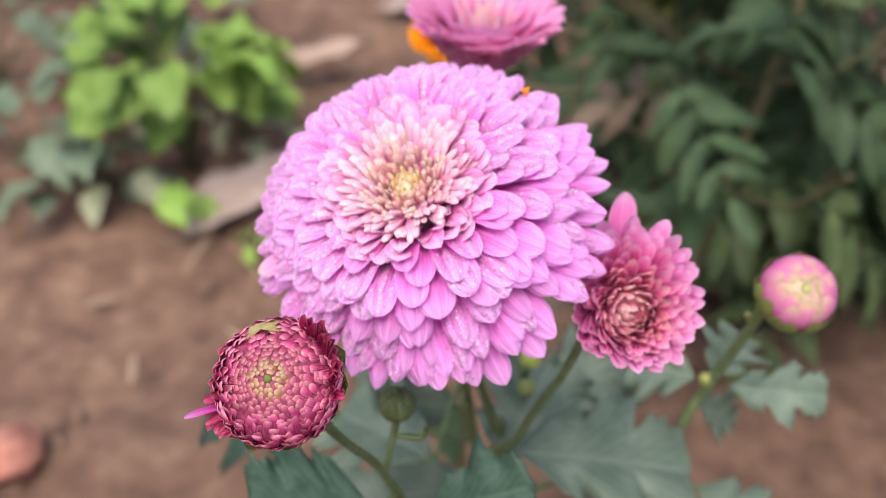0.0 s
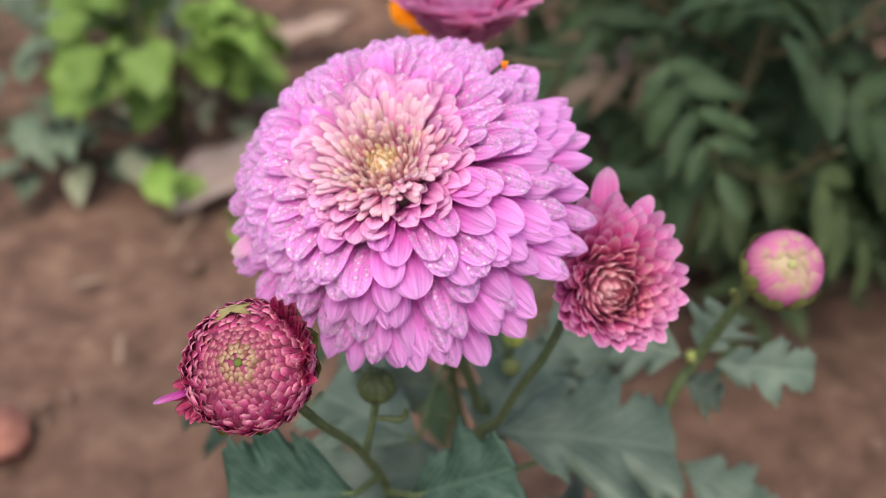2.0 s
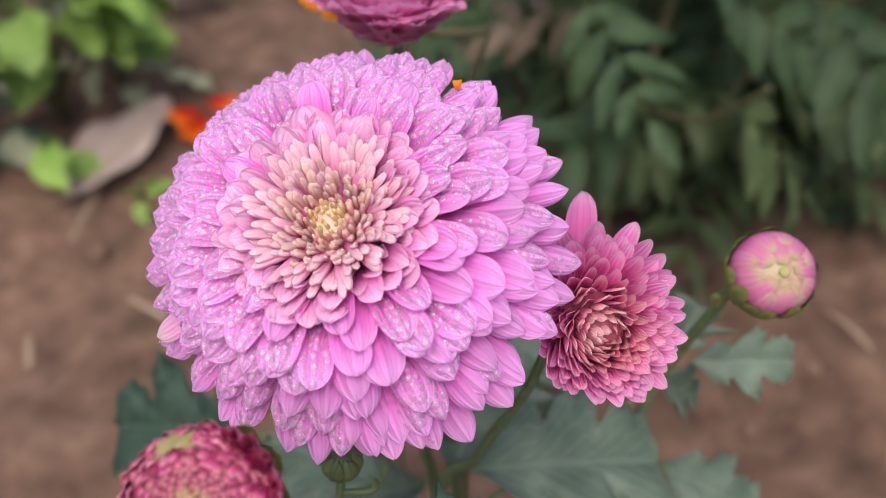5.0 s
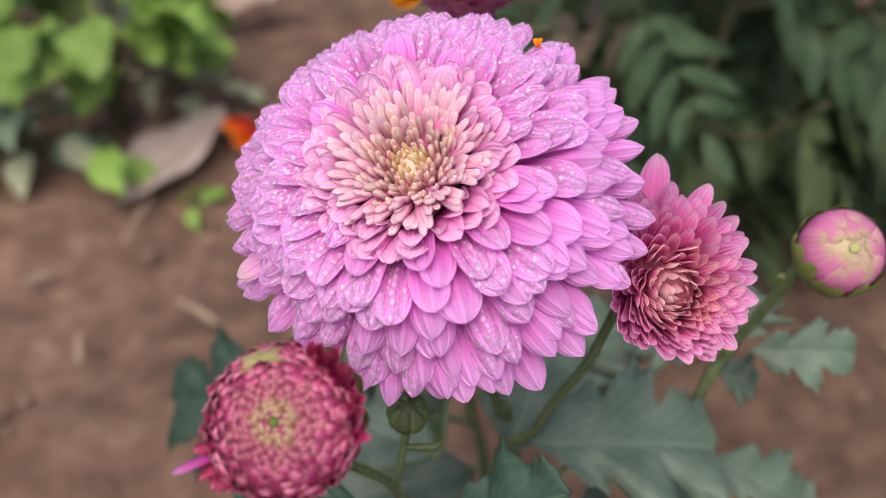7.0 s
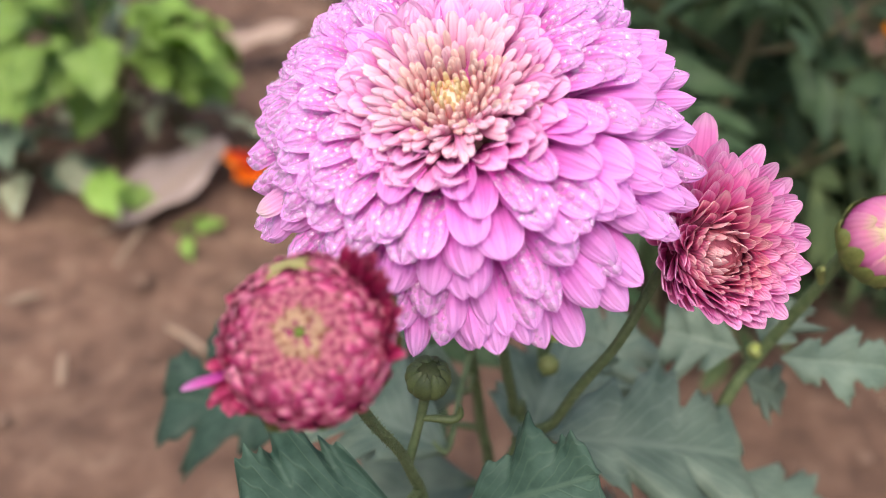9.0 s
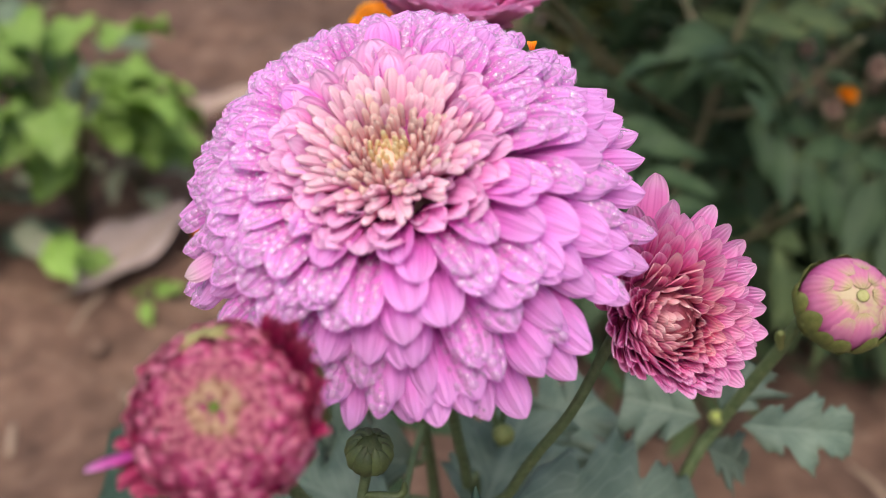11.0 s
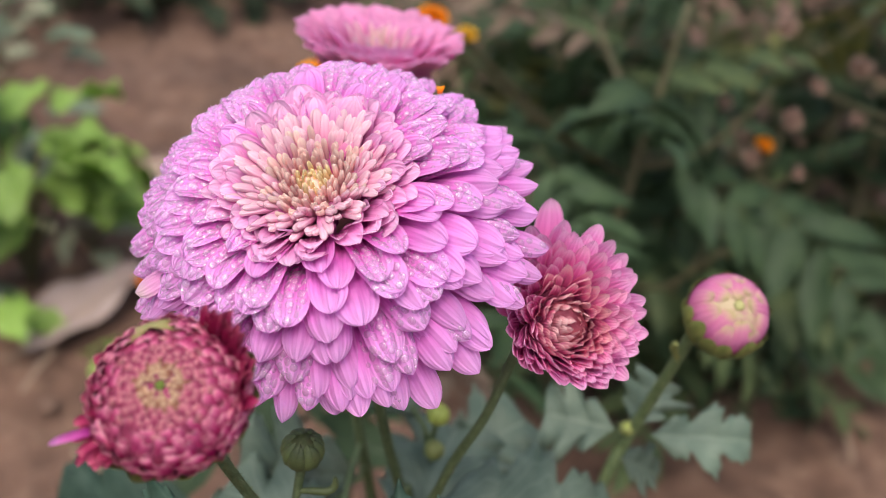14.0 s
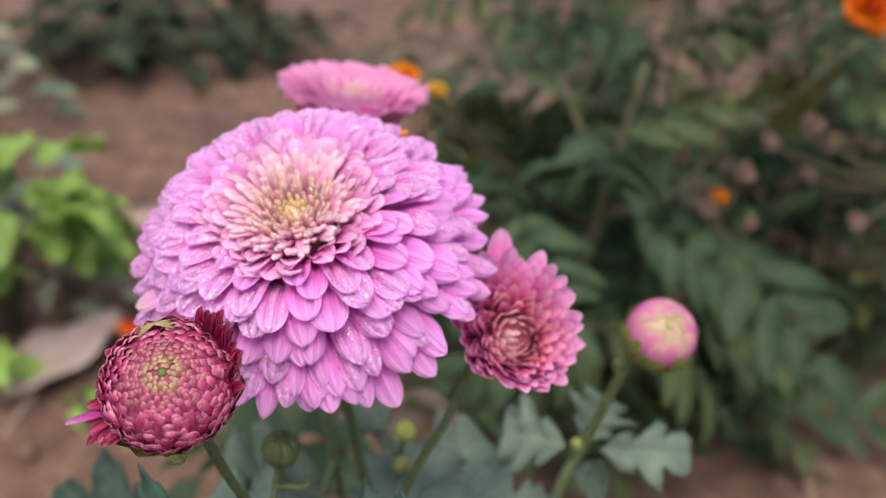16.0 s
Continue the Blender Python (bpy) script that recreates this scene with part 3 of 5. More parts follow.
def build_clods():
    rng = np.random.default_rng(4)
    verts, faces = [], []
    for _ in range(1000):
        x, y = rng.uniform(-0.9, 1.1), rng.uniform(0.15, 2.4)
        r = 0.002 + 0.008 * rng.random() ** 3
        base = len(verts)
        sq = rng.uniform(0.3, 0.6)
        a0 = rng.uniform(0, 6.28)
        rows = [(0.0, 1, 1.0), (0.62, 6, 0.78), (1.0, 7, 0.1), (0.75, 6, -0.5)]
        starts = []
        for rr, count, zz in rows:
            starts.append((len(verts), count))
            for k in range(count):
                a = a0 + 2 * math.pi * k / count
                j = rng.uniform(0.75, 1.25)
                verts.append((x + r * rr * j * math.cos(a), y + r * rr * j * math.sin(a), r * sq * zz * rng.uniform(0.8, 1.2) + 0.002))
        s1 = starts[1][0]
        faces += [(base, s1 + k, s1 + (k + 1) % 6) for k in range(6)]
        s2, s3 = starts[2][0], starts[3][0]
        for k in range(6):
            faces.append((s1 + k, s2 + k, s2 + k + 1, s1 + (k + 1) % 6) if k < 5 else (s1 + 5, s2 + 5, s2 + 6, s2, s1))
        for k in range(6):
            faces.append((s2 + k, s3 + k, s3 + (k + 1) % 6, s2 + k + 1) if k < 5 else (s2 + 5, s3 + 5, s3, s2, s2 + 6))
    ob = mesh_object("soil_clods", verts, faces, CLOD)
    return tagged(ob, "small brown soil crumbs and clods on the ground", "soil", kind="stuff")


build_ground()
build_clods()


# ---------------------------------------------------------------- chrysanthemum blooms
def bract_ring(parent, m, radius, up, down, count, phi0, phi1, width, material, seed, lift=1.03):
    """Green bracts that clasp the underside of a bloom, from near the stem up its side."""
    rng = np.random.default_rng(seed)
    for ring, (a, b, c) in enumerate(((phi0, phi1, count), (phi0 + 18, phi1 + 8, max(5, count - 2)))):
        path = []
        for f in (0, 1 / 3, 2 / 3, 1):
            ph = radians(b + (a - b) * f)
            z = math.cos(ph)
            g = lift + 0.02 * ring + 0.03 * f
            path.append((radius * math.sin(ph) * g, z * (up if z > 0 else down) * g))
        me = petal_mesh("bract", petal_grid(through4(path), width, 0.7, 0.05, 0.5, 0.7, 0.0, 2.0, 7, 8), material)
        for k in range(c):
            turn = Matrix.Rotation(2 * math.pi * (k + 0.5 * ring + rng.uniform(-0.12, 0.12)) / c, 4, "Z")
            place_mesh("bract", me, parent, m=m @ turn)


def petal_path(phi, radius, up, base, reach=1.0, eps0=85.0, slope=1.15, steep=30.0, drop=1.0):
    """From the receptacle to a tip on the dome at the polar angle phi (degrees)."""
    f = radians(phi)
    tip = np.array([radius * math.sin(f) * reach, up * math.cos(f) * (1.0 if phi < 90 else drop)])
    eps = radians(eps0 - slope * phi)
    base = np.asarray(base, float)
    size = np.linalg.norm(tip - base)
    beta = eps + radians(steep)
    p1 = base + 0.34 * size * np.array([math.cos(beta), math.sin(beta)])
    p2 = tip - 0.36 * size * np.array([math.cos(eps), math.sin(eps)])
    return [base, p1, p2, tip]


MAIN_C, MAIN_AXIS = (-0.0053, 0.1988, 0.4751), (-0.202, -0.434, 0.878)
CUSHION = 0.0163
MAIN = axis_frame(MAIN_C, MAIN_AXIS)


def crown_height(r):
    """The flat-topped crown of the large bloom: a low heart, a raised rim of quills, a shoulder and a steep side."""
    return float(np.interp(r, (0.0, 0.004, 0.010, 0.0155, 0.022, 0.030, 0.034, 0.0375, 0.0415, 0.0445, 0.048, 0.050),
                           (0.0198, 0.0202, 0.0214, 0.0220, 0.0212, 0.0194, 0.0168, 0.0132, 0.0076, 0.0028, -0.0026, -0.0068)))


def build_main_bloom(plant):
    rng = np.random.default_rng(11)
    head = ellipsoid("bloom", 0.0105, 0.0182, 0.012, HEART, plant, MAIN)
    tagged(head, "full double pink bloom wet with dew")
    drops = []
    gap = MAIN.inverted() @ Vector((-0.0026, 0.1800, 0.4848))
    gap_az, gap_r = math.atan2(gap.y, gap.x), math.hypot(gap.x, gap.y)
    # the cushion of quilled florets
    count = 250
    for i in range(count):
        f = ((i + 0.5) / count) ** 0.62
        az = i * GOLDEN + rng.uniform(-0.10, 0.10)
        rho = 0.0002 + CUSHION * (f + 0.12 * max(0.0, f - 0.8) / 0.2) * (1.0 + rng.uniform(-0.06, 0.06))
        if rho * math.cos(az - gap_az) > gap_r - 0.0020 and abs(rho * math.sin(az - gap_az)) < 0.0016:
            continue
        tip = np.array([rho, crown_height(rho) + rng.uniform(-0.0009, 0.0009)])
        eps = radians(100 - 46 * f - 30 * f ** 3 + rng.uniform(-9, 9))
        size = 0.0048 + 0.0100 * f
        way = np.array([math.cos(eps), math.sin(eps)])
        low = np.array([math.cos(eps + 0.25), math.sin(eps + 0.25)])
        path = [tip - 0.55 * size * way - 0.45 * size * low, tip - 0.5 * size * way - 0.2 * size * low, tip - 0.3 * size * way, tip]
        mat = PETAL[5] if f < 0.21 else PETAL[4] if f < 0.62 + rng.uniform(-0.16, 0.16) else PETAL[3]
        width = (0.0011 + 0.0013 * min(1, f * 1.4)) * rng.uniform(0.85, 1.20)
        me = finger_mesh("floret", path, width, width * 0.8, mat, rng)
        place_mesh("floret", me, head, m=Matrix.Rotation(az, 4, "Z") @ pose(0, 0, 0, rng.uniform(-7, 7) * f, 0, 0))
    # cupped petals that pass from quills to broad ones
    count = 62
    for i in range(count):
        f = (i + 0.5) / count
        az = i * GOLDEN + 1.1 + rng.uniform(-0.12, 0.12)
        if math.cos(az - gap_az) > 0.990:
            continue
        tip = np.array([0.0156 + 0.0080 * f, 0.0220 - 0.0008 * f + rng.uniform(-0.0012, 0.0012)])
        eps = radians(44 - 24 * f + rng.uniform(-8, 8))
        way = np.array([math.cos(eps), math.sin(eps)])
        base = np.array([0.009, 0.004])
        path = [base, base + 0.006 * np.array([math.cos(eps + 0.5), math.sin(eps + 0.5)]), tip - 0.007 * way, tip]
        grid = petal_grid(path, 0.0038 + 0.0036 * f + rng.uniform(-0.0004, 0.0006), 0.95 - 0.55 * f + rng.uniform(-0.3, 0.3), 0.05, 0.80, 0.5, 0.08, 2.4, 13, 15, 0.07, rng)
        turn = Matrix.Rotation(az, 4, "Z") @ pose(0, 0, 0, rng.uniform(-14, 14), 0, rng.uniform(-5, 5))
        place_mesh("petal", petal_mesh("petal", grid, PETAL[2]), head, m=turn)
    # short petals tucked under the cushion's rim
    tuck = np.random.default_rng(12)
    for i in range(52):
        f = (i + 0.5) / 52
        az = i * GOLDEN + 2.3 + tuck.uniform(-0.1, 0.1)
        if math.cos(az - gap_az) > 0.985:
            continue
        tip = np.array([0.0192 + 0.0044 * f, 0.0216 - 0.0014 * f + tuck.uniform(-0.0006, 0.0006)])
        eps = radians(20 - 10 * f + tuck.uniform(-6, 6))
        base = np.array([0.010, 0.012])
        path = [base, base + 0.005 * np.array([math.cos(eps + 0.7), math.sin(eps + 0.7)]), tip - 0.006 * np.array([math.cos(eps), math.sin(eps)]), tip]
        grid = petal_grid(path, 0.0060 + 0.0010 * f, 0.5 + tuck.uniform(-0.3, 0.3), 0.12, 0.72, 0.5, 0.05, 2.3, 13, 15, 0.06, tuck)
        place_mesh("petal", petal_mesh("petal", grid, PETAL[2]), head, m=Matrix.Rotation(az, 4, "Z") @ pose(0, 0, 0, tuck.uniform(-12, 12), 0, tuck.uniform(-5, 5)))
    # the broad petals: each tip lies on the crown, the outer ones bend down over its side
    count = 210
    for i in range(count):
        f = (i + 0.5) / count
        az = i * GOLDEN + 0.4 + rng.uniform(-0.11, 0.11) * (1 - 0.6 * f)
        r = min(0.0225 + 0.0272 * f ** 0.54 + rng.uniform(-0.0011, 0.0011), 0.0492)
        far = 0.5 + 0.5 * math.cos(az)
        z = crown_height(r) + 0.0045 * far * f + 0.0022 * (1 - far) * max(0.0, (f - 0.6) / 0.4)
        slope = math.atan2(crown_height(r + 0.002) - crown_height(r - 0.004), 0.006) * (1 - 0.35 * far * f)
        eps = slope + radians(rng.uniform(3, 15) * (1 - 0.5 * f))
        uneven = 1 + 0.014 * math.cos(az + 1.31) - 0.055 * max(0.0, -math.cos(az))
        tip = np.array([r * (1 + (uneven - 1) * min(1.0, 2 * f)), z])
        base = np.array([0.0085, 0.0085 - 0.0155 * f])
        size = np.linalg.norm(tip - base)
        beta = math.atan2(*(tip - base)[::-1]) + radians(32 - 8 * f)
        path = [base, base + 0.36 * size * np.array([math.cos(beta), math.sin(beta)]), tip - 0.38 * size * np.array([math.cos(eps), math.sin(eps)]), tip]
        width = (0.0072 + 0.0016 * min(1, f / 0.25) - 0.0006 * max(0.0, (f - 0.55) / 0.45)) * rng.uniform(0.88, 1.12)
        alpha = 0.65 - 1.75 * min(1.0, f / 0.5) + rng.uniform(-0.25, 0.25)
        grid = petal_grid(path, width, alpha, 0.20, 1 - rng.uniform(0.0046, 0.0062) / size, 0.42, 0.05 - 0.08 * f, rng.uniform(2.0, 2.5), 17, 23, 0.06, rng, 0.55)
        m = Matrix.Rotation(az, 4, "Z") @ pose(0, 0, 0, rng.uniform(-12, 12), 0, rng.uniform(-5, 5))
        place_mesh("petal", petal_mesh("petal", grid, PETAL[1] if f < 0.14 else PETAL[0]), head, m=m)
        drops.append((MAIN @ m, grid, 36 + 76 * f, 0))
    # four long petals that hang lowest at the front
    for r, az, z in ((0.0485, -134.0, -0.0065), (0.0488, -120.7, -0.0038), (0.0446, -159.0, -0.0027), (0.0461, -144.9, -0.0016)):
        tip, base = np.array([r, z]), np.array([0.0085, -0.006])
        way = np.array([math.cos(radians(-46)), math.sin(radians(-46))])
        path = [base, base + np.array([0.013, 0.0105]), tip - 0.014 * way, tip]
        grid = petal_grid(path, 0.0082, -0.9, 0.20, 0.86, 0.42, -0.02, 2.1, 17, 23, 0.05, tuck, 0.45)
        place_mesh("petal", petal_mesh("petal", grid, PETAL[0]), head, m=Matrix.Rotation(radians(az), 4, "Z"))
    # one bleached petal low on the side
    path = [np.array([0.009, 0.0]), np.array([0.024, 0.010]), np.array([0.036, 0.0090]), np.array([0.0440, 0.0062])]
    place_mesh("petal", petal_mesh("petal", petal_grid(path, 0.0058, -0.5, 0.15, 0.84, 0.42, 0, 2.2, 13, 15, 0.05, rng, 0.5), BLEACHED), head, "bleached whitish petal", Matrix.Rotation(radians(131.5), 4, "Z"))
    return head, drops


def build_dew(drops):
    """Flattened beads of water, packed close on the upper faces of the petals."""
    rng = np.random.default_rng(21)
    verts, faces = [], []
    ring = 7
    for m, (p, uv), phi, kind in drops:
        nv, nu = p.shape[:2]
        mid = m @ Vector(p[-4, nu // 2])
        side = mid - Vector(MAIN_C)
        wet = min(1.6, max(0.10, 0.85 - 16 * side.x + 20 * side.y)) * (1.0 if phi > 44 else 0.5) * rng.uniform(0.4, 1.3)
        if phi > 80:
            wet *= max(0.1, 1 - (phi - 80) / 24)
        m3 = m.to_3x3()
        heart, spread = (rng.uniform(0.78, 0.90), rng.uniform(-0.35, 0.35)), min(0.30, 0.08 + 0.19 * wet)
        if wet < 0.5 and rng.random() < 0.55:
            continue
        tries = int(7000 * wet)
        sizes = np.sort(0.00038 + 0.00062 * rng.random(tries) ** 1.3)[::-1]
        spots, radii = np.empty((tries, 3)), np.empty(tries)
        kept = 0
        for r in sizes:
            r = float(r)
            vv, uu = heart[0] + rng.normal(0, 1.15 * spread), heart[1] + rng.normal(0, 3.4 * spread)
            if not (0.50 < vv < 0.975 and abs(uu) < 0.86):
                continue
            x = (1 - (1 - vv) ** 0.5) * (nv - 1)
            y = (uu * 0.5 + 0.5) * (nu - 1)
            i, j = int(x), int(y)
            s, t = y - j, x - i
            a, b, c, d = (Vector(p[e, f]) for e, f in ((i, j), (i, j + 1), (i + 1, j + 1), (i + 1, j)))
            q = m @ (a * (1 - s) * (1 - t) + b * s * (1 - t) + c * s * t + d * (1 - s) * t)
            if kept and np.any(np.linalg.norm(spots[:kept] - q, axis=1) < 0.90 * (radii[:kept] + r)):
                continue
            spots[kept], radii[kept] = q, r
            kept += 1
            normal = (m3 @ (b - a)).cross(m3 @ (d - a)).normalized()
            if normal.dot(Vector(MAIN_AXIS)) < 0:
                normal = -normal
            u = normal.orthogonal().normalized()
            w = normal.cross(u)
            h = r * rng.uniform(0.28, 0.38)
            base = len(verts)
            for rr, hh in ((1.0, -0.1), (0.92, 0.45), (0.62, 0.86)):
                for k in range(ring):
                    ang = 2 * math.pi * k / ring
                    verts.append(q + u * (r * rr * math.cos(ang)) + w * (r * rr * math.sin(ang)) + normal * (h * hh))
            verts.append(q + normal * h)
            for e in range(2):
                faces += [(base + e * ring + k, base + e * ring + (k + 1) % ring, base + (e + 1) * ring + (k + 1) % ring, base + (e + 1) * ring + k) for k in range(ring)]
            faces += [(base + 2 * ring + k, base + 2 * ring + (k + 1) % ring, base + 3 * ring) for k in range(ring)]
    ob = mesh_object("dew_drops", verts, faces, DEW)
    return tagged(ob, "clear dew droplets beaded on pink chrysanthemum petals", "water drops", kind="stuff")


shoots = "chrysanthemum shoots"
main = thing("chrysanthemum", (0.03, 0.22, 0), "tall chrysanthemum with one large dewy pink double bloom", "flower", shoots)


def local(plant, m):
    """A world pose in the frame of a plant that stands unturned at its base."""
    return Matrix.Translation(-plant.location) @ m


def stem_points(plant, pts):
    return [Vector(p) - plant.location for p in pts]


bloom, wet_petals = build_main_bloom(main)
bloom.matrix_basis = local(main, MAIN)
build_dew(wet_petals)
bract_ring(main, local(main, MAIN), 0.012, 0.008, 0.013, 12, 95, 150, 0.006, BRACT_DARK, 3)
tube("stem", stem_points(main, [(0.0005, 0.2065, 0.462), (0.0050, 0.2100, 0.430), (0.0091, 0.2138, 0.410), (0.0131, 0.2176, 0.390), (0.0172, 0.2214, 0.370), (0.0220, 0.2240, 0.330), (0.03, 0.22, -0.01)]), [0.0018, 0.0015, 0.0015, 0.0015, 0.0016, 0.0018, 0.003], STEM, main, ribs=0.08, down=700)


# back bloom, a shallow bowl
BACK = axis_frame((0.0135, 0.288, 0.4925), (0.06, -0.03, 0.985))


def build_back_bloom(plant):
    rng = np.random.default_rng(31)
    m = local(plant, BACK)
    head = ellipsoid("bloom", 0.008, 0.003, 0.010, PETAL[1], plant, m @ Matrix.Translation((0, 0, -0.0105)))
    tagged(head, "flat open pink bloom with a pale heart")
    classes, total = {}, 170
    for i in range(total):
        f = (i + 0.5) / total
        q = 4 + 86 * f ** 0.7
        k = round(q / 5)
        if k not in classes:
            vr = np.random.default_rng(k)
            ph = radians(min(k * 5, 90))
            tip = np.array([0.0262 * math.sin(ph) * vr.uniform(0.96, 1.04), 0.0118 - 0.0012 * math.sin(ph)])
            base = np.array([0.003, -0.006])
            eps = radians(80 - 58 * math.sin(ph))
            size = np.linalg.norm(tip - base)
            path = [base, base + 0.35 * size * np.array([math.cos(eps * 0.5), math.sin(eps * 0.5)]), tip - 0.35 * size * np.array([math.cos(eps), math.sin(eps)]), tip]
            inner = k * 5 < 28
            mat = PETAL[4] if k * 5 < 14 else PETAL[3] if inner else BACK_PETAL
            classes[k] = petal_mesh("petal", petal_grid(path, 0.003 if inner else 0.0072, 1.6 if inner else 0.6, 0.08, 0.75, 0.35, 0, 2.2, 7, 9, 0.03, vr), mat)
        place_mesh("petal", classes[k], head, m=Matrix.Rotation(i * GOLDEN, 4, "Z") @ pose(0, 0, 0, rng.uniform(-6, 6), rng.uniform(-3, 3), 0))
    # shorter petals below the rim
    for i in range(54):
        f = (i + 0.5) / 54
        tip = np.array([0.0228 - 0.0105 * f, 0.0068 - 0.0125 * f])
        base = np.array([0.004, -0.009])
        eps = radians(20 + 14 * f)
        size = np.linalg.norm(tip - base)
        path = [base, base + 0.4 * size * np.array([math.cos(eps * 0.3), math.sin(eps * 0.3)]), tip - 0.35 * size * np.array([math.cos(eps), math.sin(eps)]), tip]
        place_mesh("petal", petal_mesh("petal", petal_grid(path, 0.0070, 0.7, 0.08, 0.75, 0.4, 0, 2.2, 7, 9, 0.03, rng), BACK_PETAL), head, m=Matrix.Rotation(i * GOLDEN + 0.5, 4, "Z") @ pose(0, 0, 0, rng.uniform(-6, 6), 0, 0))
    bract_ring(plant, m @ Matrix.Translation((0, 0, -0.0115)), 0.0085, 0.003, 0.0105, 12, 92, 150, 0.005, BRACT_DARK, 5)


back = thing("chrysanthemum", (0.02, 0.23, 0), "chrysanthemum shoot with a flat pink bloom behind the large one", "flower", shoots)
build_back_bloom(back)
tube("stem", stem_points(back, [(0.0155, 0.2905, 0.475), (0.0100, 0.2720, 0.440), (0.0042, 0.2560, 0.395), (0.0067, 0.2505, 0.370), (0.0115, 0.2455, 0.340), (0.0175, 0.2380, 0.280), (0.02, 0.23, -0.01)]), [0.0016, 0.0016, 0.0016, 0.0016, 0.0018, 0.002, 0.003], STEM, back, ribs=0.08, down=500)


# buttons: petals that clasp inward over a dome
def clasping(parent, m, radius, up, down, total, phi0, phi1, power, arc, width, mats, seed, alpha=0.6, raise_tip=0.05, name="petal", small=0.4, sway=14, claw=0.7, widest=0.6, point=2.2):
    rng = np.random.default_rng(seed)
    classes = {}
    for i in range(total):
        f = (i + 0.5) / total
        phi = phi0 + (phi1 - phi0) * f ** power
        key = (round(phi / 4), int(rng.integers(0, 3)))
        if key not in classes:
            vr = np.random.default_rng(key[0] * 3 + key[1])
            q = max(key[0] * 4, 2)
            grow = small + (1 - small) * min(1, q / 75)
            path = []
            for g in (0, 1 / 3, 2 / 3, 1):
                ph = radians(q + arc * grow * (1 - g))
                z = math.cos(ph)
                k = 0.985 + 0.015 * g + raise_tip * (1.0 if q < 72 else 0.45) * vr.uniform(0.6, 1.4) * g * g
                path.append((radius * math.sin(ph) * k, z * (up if z > 0 else down) * k))
            mat = next(mt for lim, mt in mats if q <= lim)
            classes[key] = petal_mesh(name, petal_grid(through4(path), width * grow * vr.uniform(0.9, 1.15), alpha, 0.0, widest, claw, 0, point, 7, 8), mat)
        place_mesh(name, classes[key], parent, m=Matrix.Rotation(i * GOLDEN + rng.uniform(-0.08, 0.08), 4, "Z") @ pose(0, 0, 0, rng.uniform(-sway, sway) * min(1, phi / 70), rng.uniform(-2, 2) * min(1, phi / 40), 0))


# half-open bloom
HALF_AXIS = Vector((0.16, -0.85, 0.5)).normalized()
HALF = axis_frame(Vector((0.0482, 0.1775, 0.461)) - 0.0085 * HALF_AXIS, HALF_AXIS)


def build_half_open(plant):
    rng = np.random.default_rng(41)
    m = local(plant, HALF)
    head = ellipsoid("bloom", 0.0100, 0.0045, 0.007, BUD_SHADE_CORE, plant, m)
    tagged(head, "half-open deep pink bloom with a tight salmon heart")
    ellipsoid("heart", 0.0056, 0.0026, 0.003, HALF_SHADE_CORE, head, Matrix.Translation((0, 0, 0.0042)), 8, 16)
    # open wide on the upper side, still clasped on the lower: reach and height of the rim by the turn from the top
    turns = (0.0, 0.5, 0.8, 1.25, 1.6, 2.0, 2.57, 3.15)
    reach = (0.0250, 0.0248, 0.0222, 0.0190, 0.0182, 0.0172, 0.0148, 0.0140)
    rise = (-0.0010, 0.0020, 0.0055, 0.0100, 0.0110, 0.0125, 0.0155, 0.0160)
    lean = (22, 26, 34, 46, 52, 60, 70, 72)
    middle_lean = (42, 44, 48, 58, 64, 72, 82, 84)
    inner_lean = (72, 74, 78, 84, 88, 94, 100, 102)
    total = 205
    for i in range(total + 1):
        f = ((i + 0.5) / total) ** 0.54 if i < total else 1.26
        az = i * GOLDEN + rng.uniform(-0.16, 0.16) if i < total else -0.13
        turn = abs((az + math.pi) % (2 * math.pi) - math.pi)
        g = f * (1.0 + rng.uniform(-0.05, 0.05) * f)
        r = g * float(np.interp(turn, turns, reach))
        z = 0.0094 + 0.0012 * math.sin(math.pi * min(f, 1.0)) + (float(np.interp(turn, turns, rise)) - 0.0094) * f ** 2.2
        eps = radians(np.interp(f, (0.0, 0.3, 0.62, 1.0), (112, *(float(np.interp(turn, turns, k)) for k in (inner_lean, middle_lean, lean)))) + rng.uniform(-7, 7))
        tip, base = np.array([r, z]), np.array([0.0025 + 0.003 * f, -0.004])
        size = min(np.linalg.norm(tip - base), 0.0075 + 0.014 * f)
        way = np.array([math.cos(eps), math.sin(eps)])
        back = np.array([math.cos(eps + 0.5 * (1 - f)), math.sin(eps + 0.5 * (1 - f))]) if f < 0.7 else (tip - base) / np.linalg.norm(tip - base)
        path = [tip - 0.55 * size * way - 0.45 * size * back, tip - 0.5 * size * way - 0.2 * size * back, tip - 0.32 * size * way, tip]
        width = (0.0024 + 0.0034 * f) * np.interp(turn, (0, 1.2, 3.14), (1.08, 0.95, 0.85)) * rng.uniform(0.9, 1.12)
        mat = HALF_HEART if f < 0.30 else HALF_IN if f < 0.56 else HALF_MID if f < 0.78 else HALF_OUT
        grid = petal_grid(path, width, 1.35 - 0.75 * min(f, 1.0), 0.06, 0.66, 0.45, 0.05, rng.uniform(2.0, 2.6), 9, 12, 0.04, rng)
        place_mesh("petal", petal_mesh("petal", grid, mat), head, m=Matrix.Rotation(az, 4, "Z") @ pose(0, 0, 0, rng.uniform(-12, 12) * min(1, f), 0, 0))
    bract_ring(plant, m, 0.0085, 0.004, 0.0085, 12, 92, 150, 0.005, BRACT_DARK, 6)


